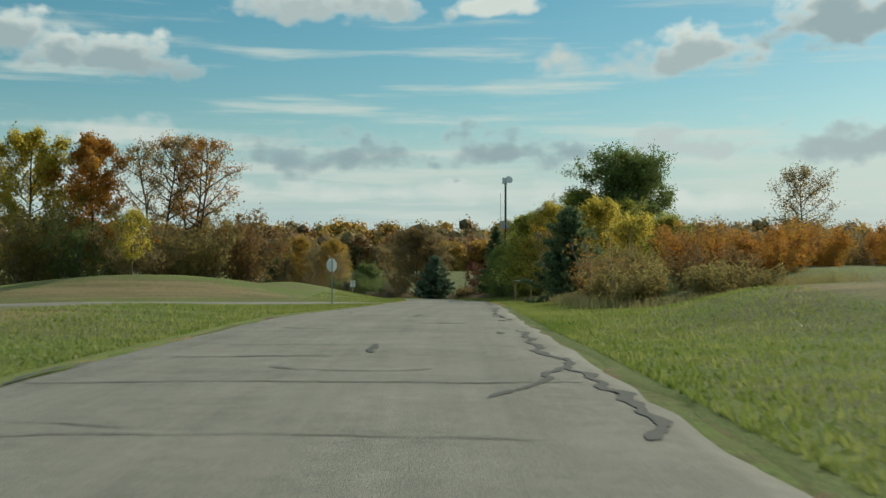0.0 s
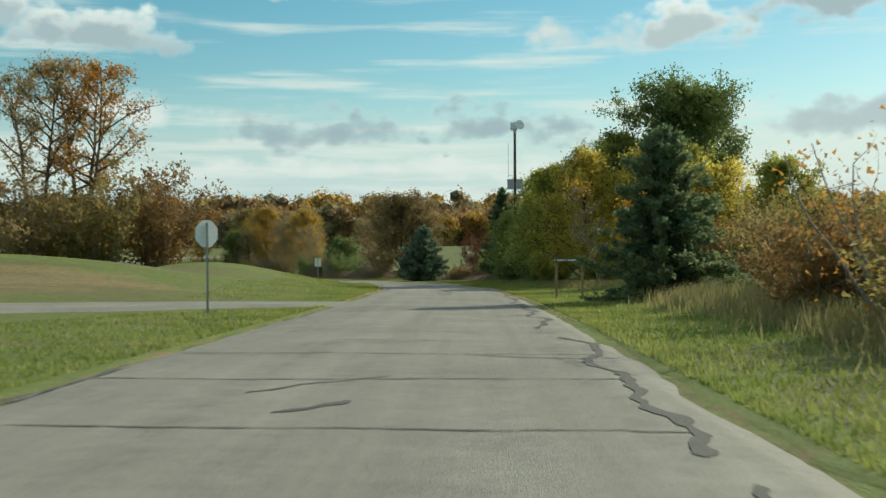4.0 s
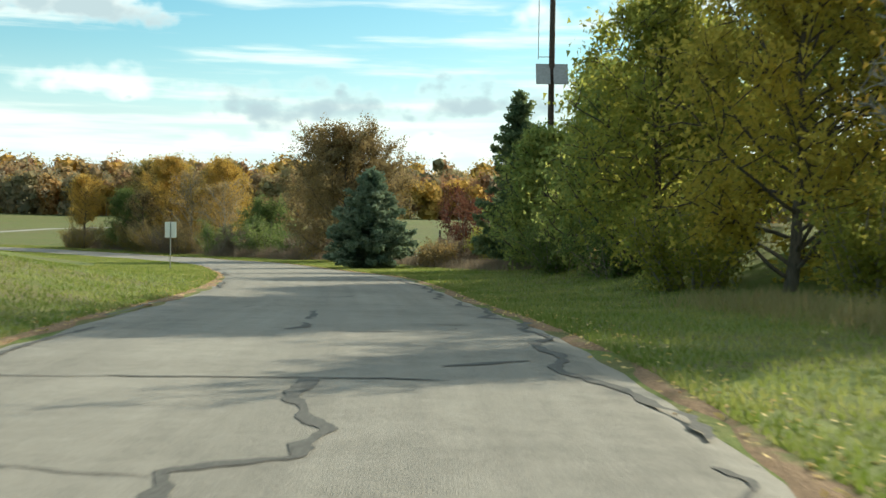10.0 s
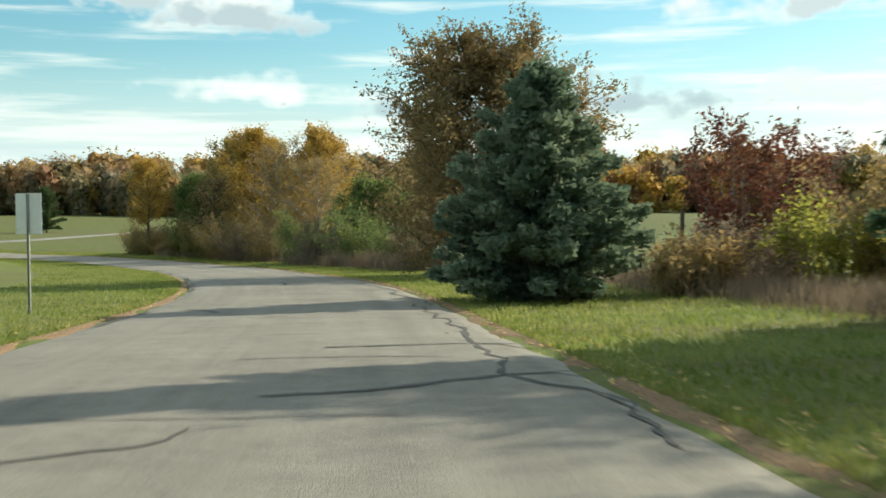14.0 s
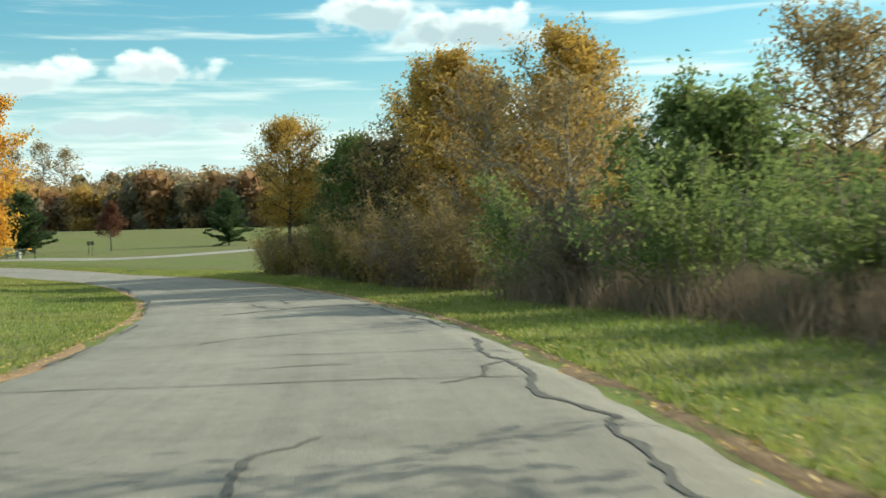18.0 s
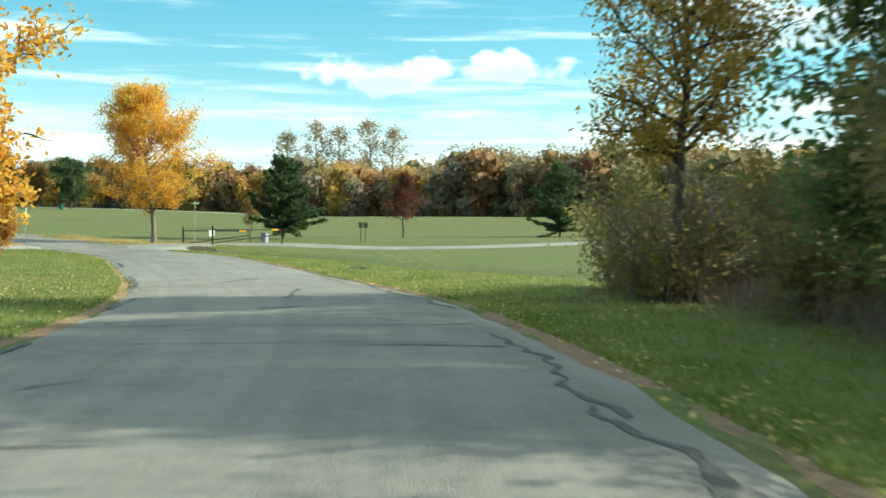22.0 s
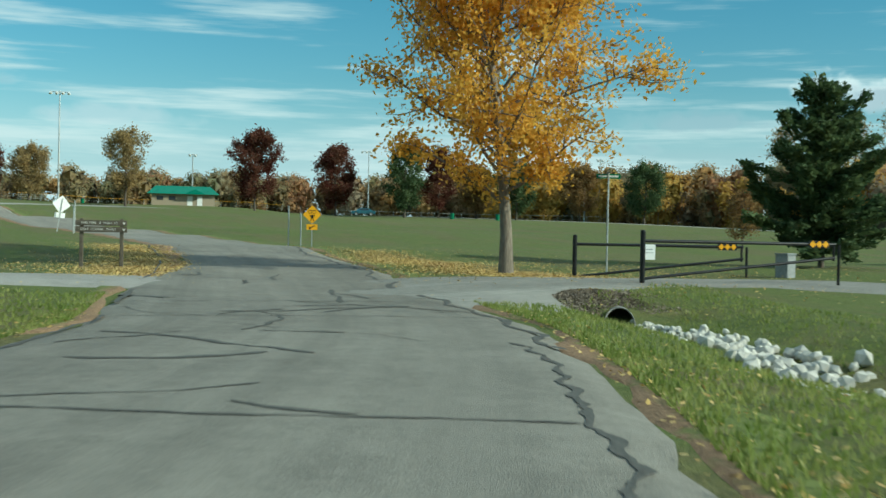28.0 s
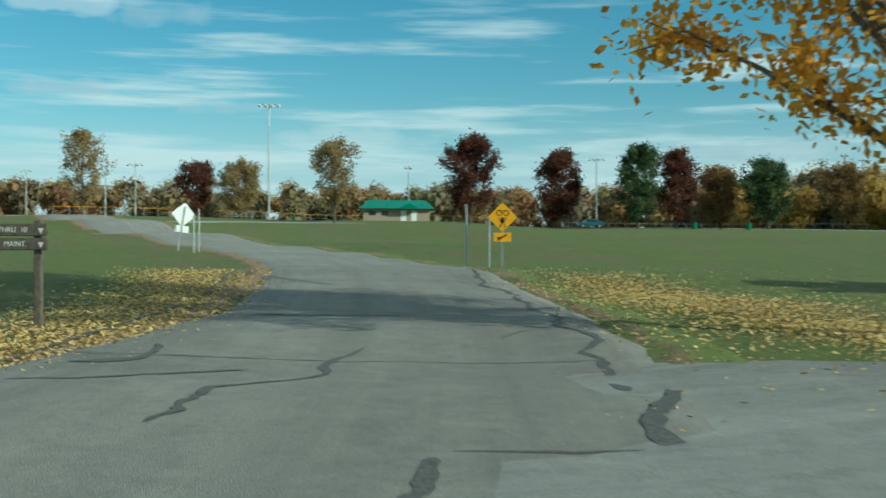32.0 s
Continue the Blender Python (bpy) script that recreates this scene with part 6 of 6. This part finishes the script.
def beside(rng, n, lo, hi, a, b, power=1.6):
    s = rng.uniform(a, b, n)
    off = lo + (hi - lo) * rng.random(n) ** power
    c = np.stack([np.interp(s, LEN, CENTRE[:, k]) for k in (0, 1)], -1)
    d = np.stack([np.interp(s, LEN, DIRV[:, k]) for k in (0, 1)], -1)
    return c + np.stack([d[:, 1], -d[:, 0]], -1) * off[:, None]


rng = np.random.default_rng(55)
S0, S1 = road_s(0, -4)[0], road_s(-98, 263)[0]


def off_lanes(p):
    keep = np.ones(len(p), bool)
    for cx, cy, r in ((-92.4, 264.2, 3.1), (-8, 73.4, 5.0), (-14, 72.6, 4.5), (-20, 71, 4.0), (-95, 266, 4.6), (-94.5, 271, 2.6), (-97.5, 257, 4.2), (-99.5, 251, 3.2)):
        keep &= (p[:, 0] - cx) ** 2 + (p[:, 1] - cy) ** 2 > r * r
    return p[keep]


blades("grass_tufts", off_lanes(beside(rng, 190000, ROAD_R + 0.12, ROAD_R + 7.0, S0, S1)), 0.085, M_BLADE, "short mown grass beside the road", 56)
blades("grass_tufts", off_lanes(beside(rng, 130000, ROAD_L - 0.1, ROAD_L - 6.5, S0, S1)), 0.075, M_BLADE, "short mown grass beside the road", 57)


def weed_patch(centres, spread_, n, h, seed, label="tall dry grey-brown weeds at the wood's edge", mat=None):
    rng = np.random.default_rng(seed)
    c = np.array(centres, float)
    p = c[rng.integers(len(c), size=n)] + rng.normal(0, spread_, (n, 2))
    blades("dry_weeds", p, h, mat or M_WEED, label, seed + 1, 0.03)


weed_patch(resample([(6.9, 46), (7.3, 55), (7.4, 64), (8, 70)], 0.5), 0.6, 4500, 0.5, 401, "tall dry straw-coloured grass below the thicket", M_HAY)
weed_patch(resample([(9, 44), (12, 46), (16, 47)], 0.5), 1.0, 6000, 0.4, 411, "tall dry straw-coloured grass below the thicket", M_HAY)
weed_patch(resample([(9.6, 100), (9.2, 108), (8.5, 114)], 0.5), 0.7, 3500, 0.4, 403, "tall dry straw-coloured grass below the trees", M_HAY)
weed_patch(resample([(3.5, 158), (2.5, 166), (-2.5, 178), (-5, 187), (-8, 193), (-14, 201), (-19, 208)], 0.5), 0.9, 9000, 0.8, 405)
weed_patch(resample([(-8.2, 189), (-11, 195), (-15, 201), (-19, 207.5)], 0.5), 0.8, 12000, 0.95, 413)
weed_patch(resample([(-22, 213), (-27, 219), (-32, 226), (-38, 234), (-43, 240)], 0.5), 0.7, 8000, 0.6, 407)
weed_patch(resample([(7.4, 140), (5.6, 150), (4.5, 158)], 0.5), 0.8, 6000, 0.5, 409)


def litter(name, pts, seed, size=0.09):
    rng = np.random.default_rng(seed)
    z = land(pts[:, 0], pts[:, 1]) + 0.03 + rng.uniform(0, 0.04, len(pts))
    d = np.c_[rng.normal(0, 1, (len(pts), 2)), rng.normal(0, 0.25, len(pts))]
    d /= np.linalg.norm(d, axis=1)[:, None]
    up = np.c_[rng.normal(0, 0.3, (len(pts), 2)), np.ones(len(pts))]
    s = np.cross(d, up)
    s /= np.linalg.norm(s, axis=1)[:, None]
    L = size * rng.uniform(0.6, 1.3, (len(pts), 1)) / 2
    c = np.c_[pts, z]
    V = np.stack([c - d * L, c + s * L * 0.7, c + d * L, c - s * L * 0.7], 1).reshape(-1, 3)
    ob = tagged(new(name), "fallen yellow and brown leaves on the ground", "leaves", kind="stuff")
    child("leaf_layer", mesh_of(name, V, np.arange(4 * len(pts)).reshape(-1, 4), M_FALLEN), ob)


def ring(rng, n, x, y, r):
    return rng.normal(0, r, (n, 2)) + (x, y)


rng = np.random.default_rng(66)
litter("fallen_leaves", np.concatenate([ring(rng, 5000, -99, 270.5, 4.5)[:], ring(rng, 3500, -104, 260, 3.5), ring(rng, 1500, -110, 269.6, 4), ring(rng, 2600, -57, 228.5, 4.5),
                                        beside(rng, 1300, ROAD_R + 0.2, ROAD_R + 5, road_s(-30, 213)[0], road_s(-75, 254)[0]), beside(rng, 500, ROAD_R - 0.3, ROAD_R + 3, road_s(0, 60)[0], road_s(-30, 213)[0]), beside(rng, 1800, ROAD_R + 0.5, ROAD_R + 13, road_s(-44, 227)[0], road_s(-82, 256.5)[0]), beside(rng, 900, ROAD_L - 5, ROAD_L - 0.1, road_s(-40, 224)[0], road_s(-88, 260)[0])]), 67, 0.075)
edge_l = np.array([(-99, 258.6), (-102, 259.8), (-106, 260.9), (-112, 262.4), (-118, 263.6)], float)
edge_r = np.array([(-95.5, 269.3), (-98.5, 269.2), (-102, 269.2), (-106, 269.9), (-112, 271.2)], float)
line_l, line_r = resample(edge_l, 0.2), resample(edge_r, 0.2)
litter("fallen_leaves", np.concatenate([line_l[rng.integers(len(line_l), size=16000)] + rng.normal(0, 0.8, (16000, 2)) + (0, -0.6), line_r[rng.integers(len(line_r), size=18000)] + rng.normal(0, 0.9, (18000, 2)) + (0, 0.5)]), 70, 0.07)
litter("verge_leaves", np.concatenate([beside(rng, 5500, ROAD_R - 0.15, ROAD_R + 0.9, road_s(0, 60)[0], road_s(-88, 260)[0], 1.0), beside(rng, 3000, ROAD_L - 0.6, ROAD_L + 0.1, road_s(0, 60)[0], road_s(-88, 258)[0], 1.0)]), 69, 0.07)
litter("road_leaves", beside(rng, 160, ROAD_L, ROAD_R, road_s(0, 80)[0], road_s(-100, 263)[0], 1.0), 68, 0.07)
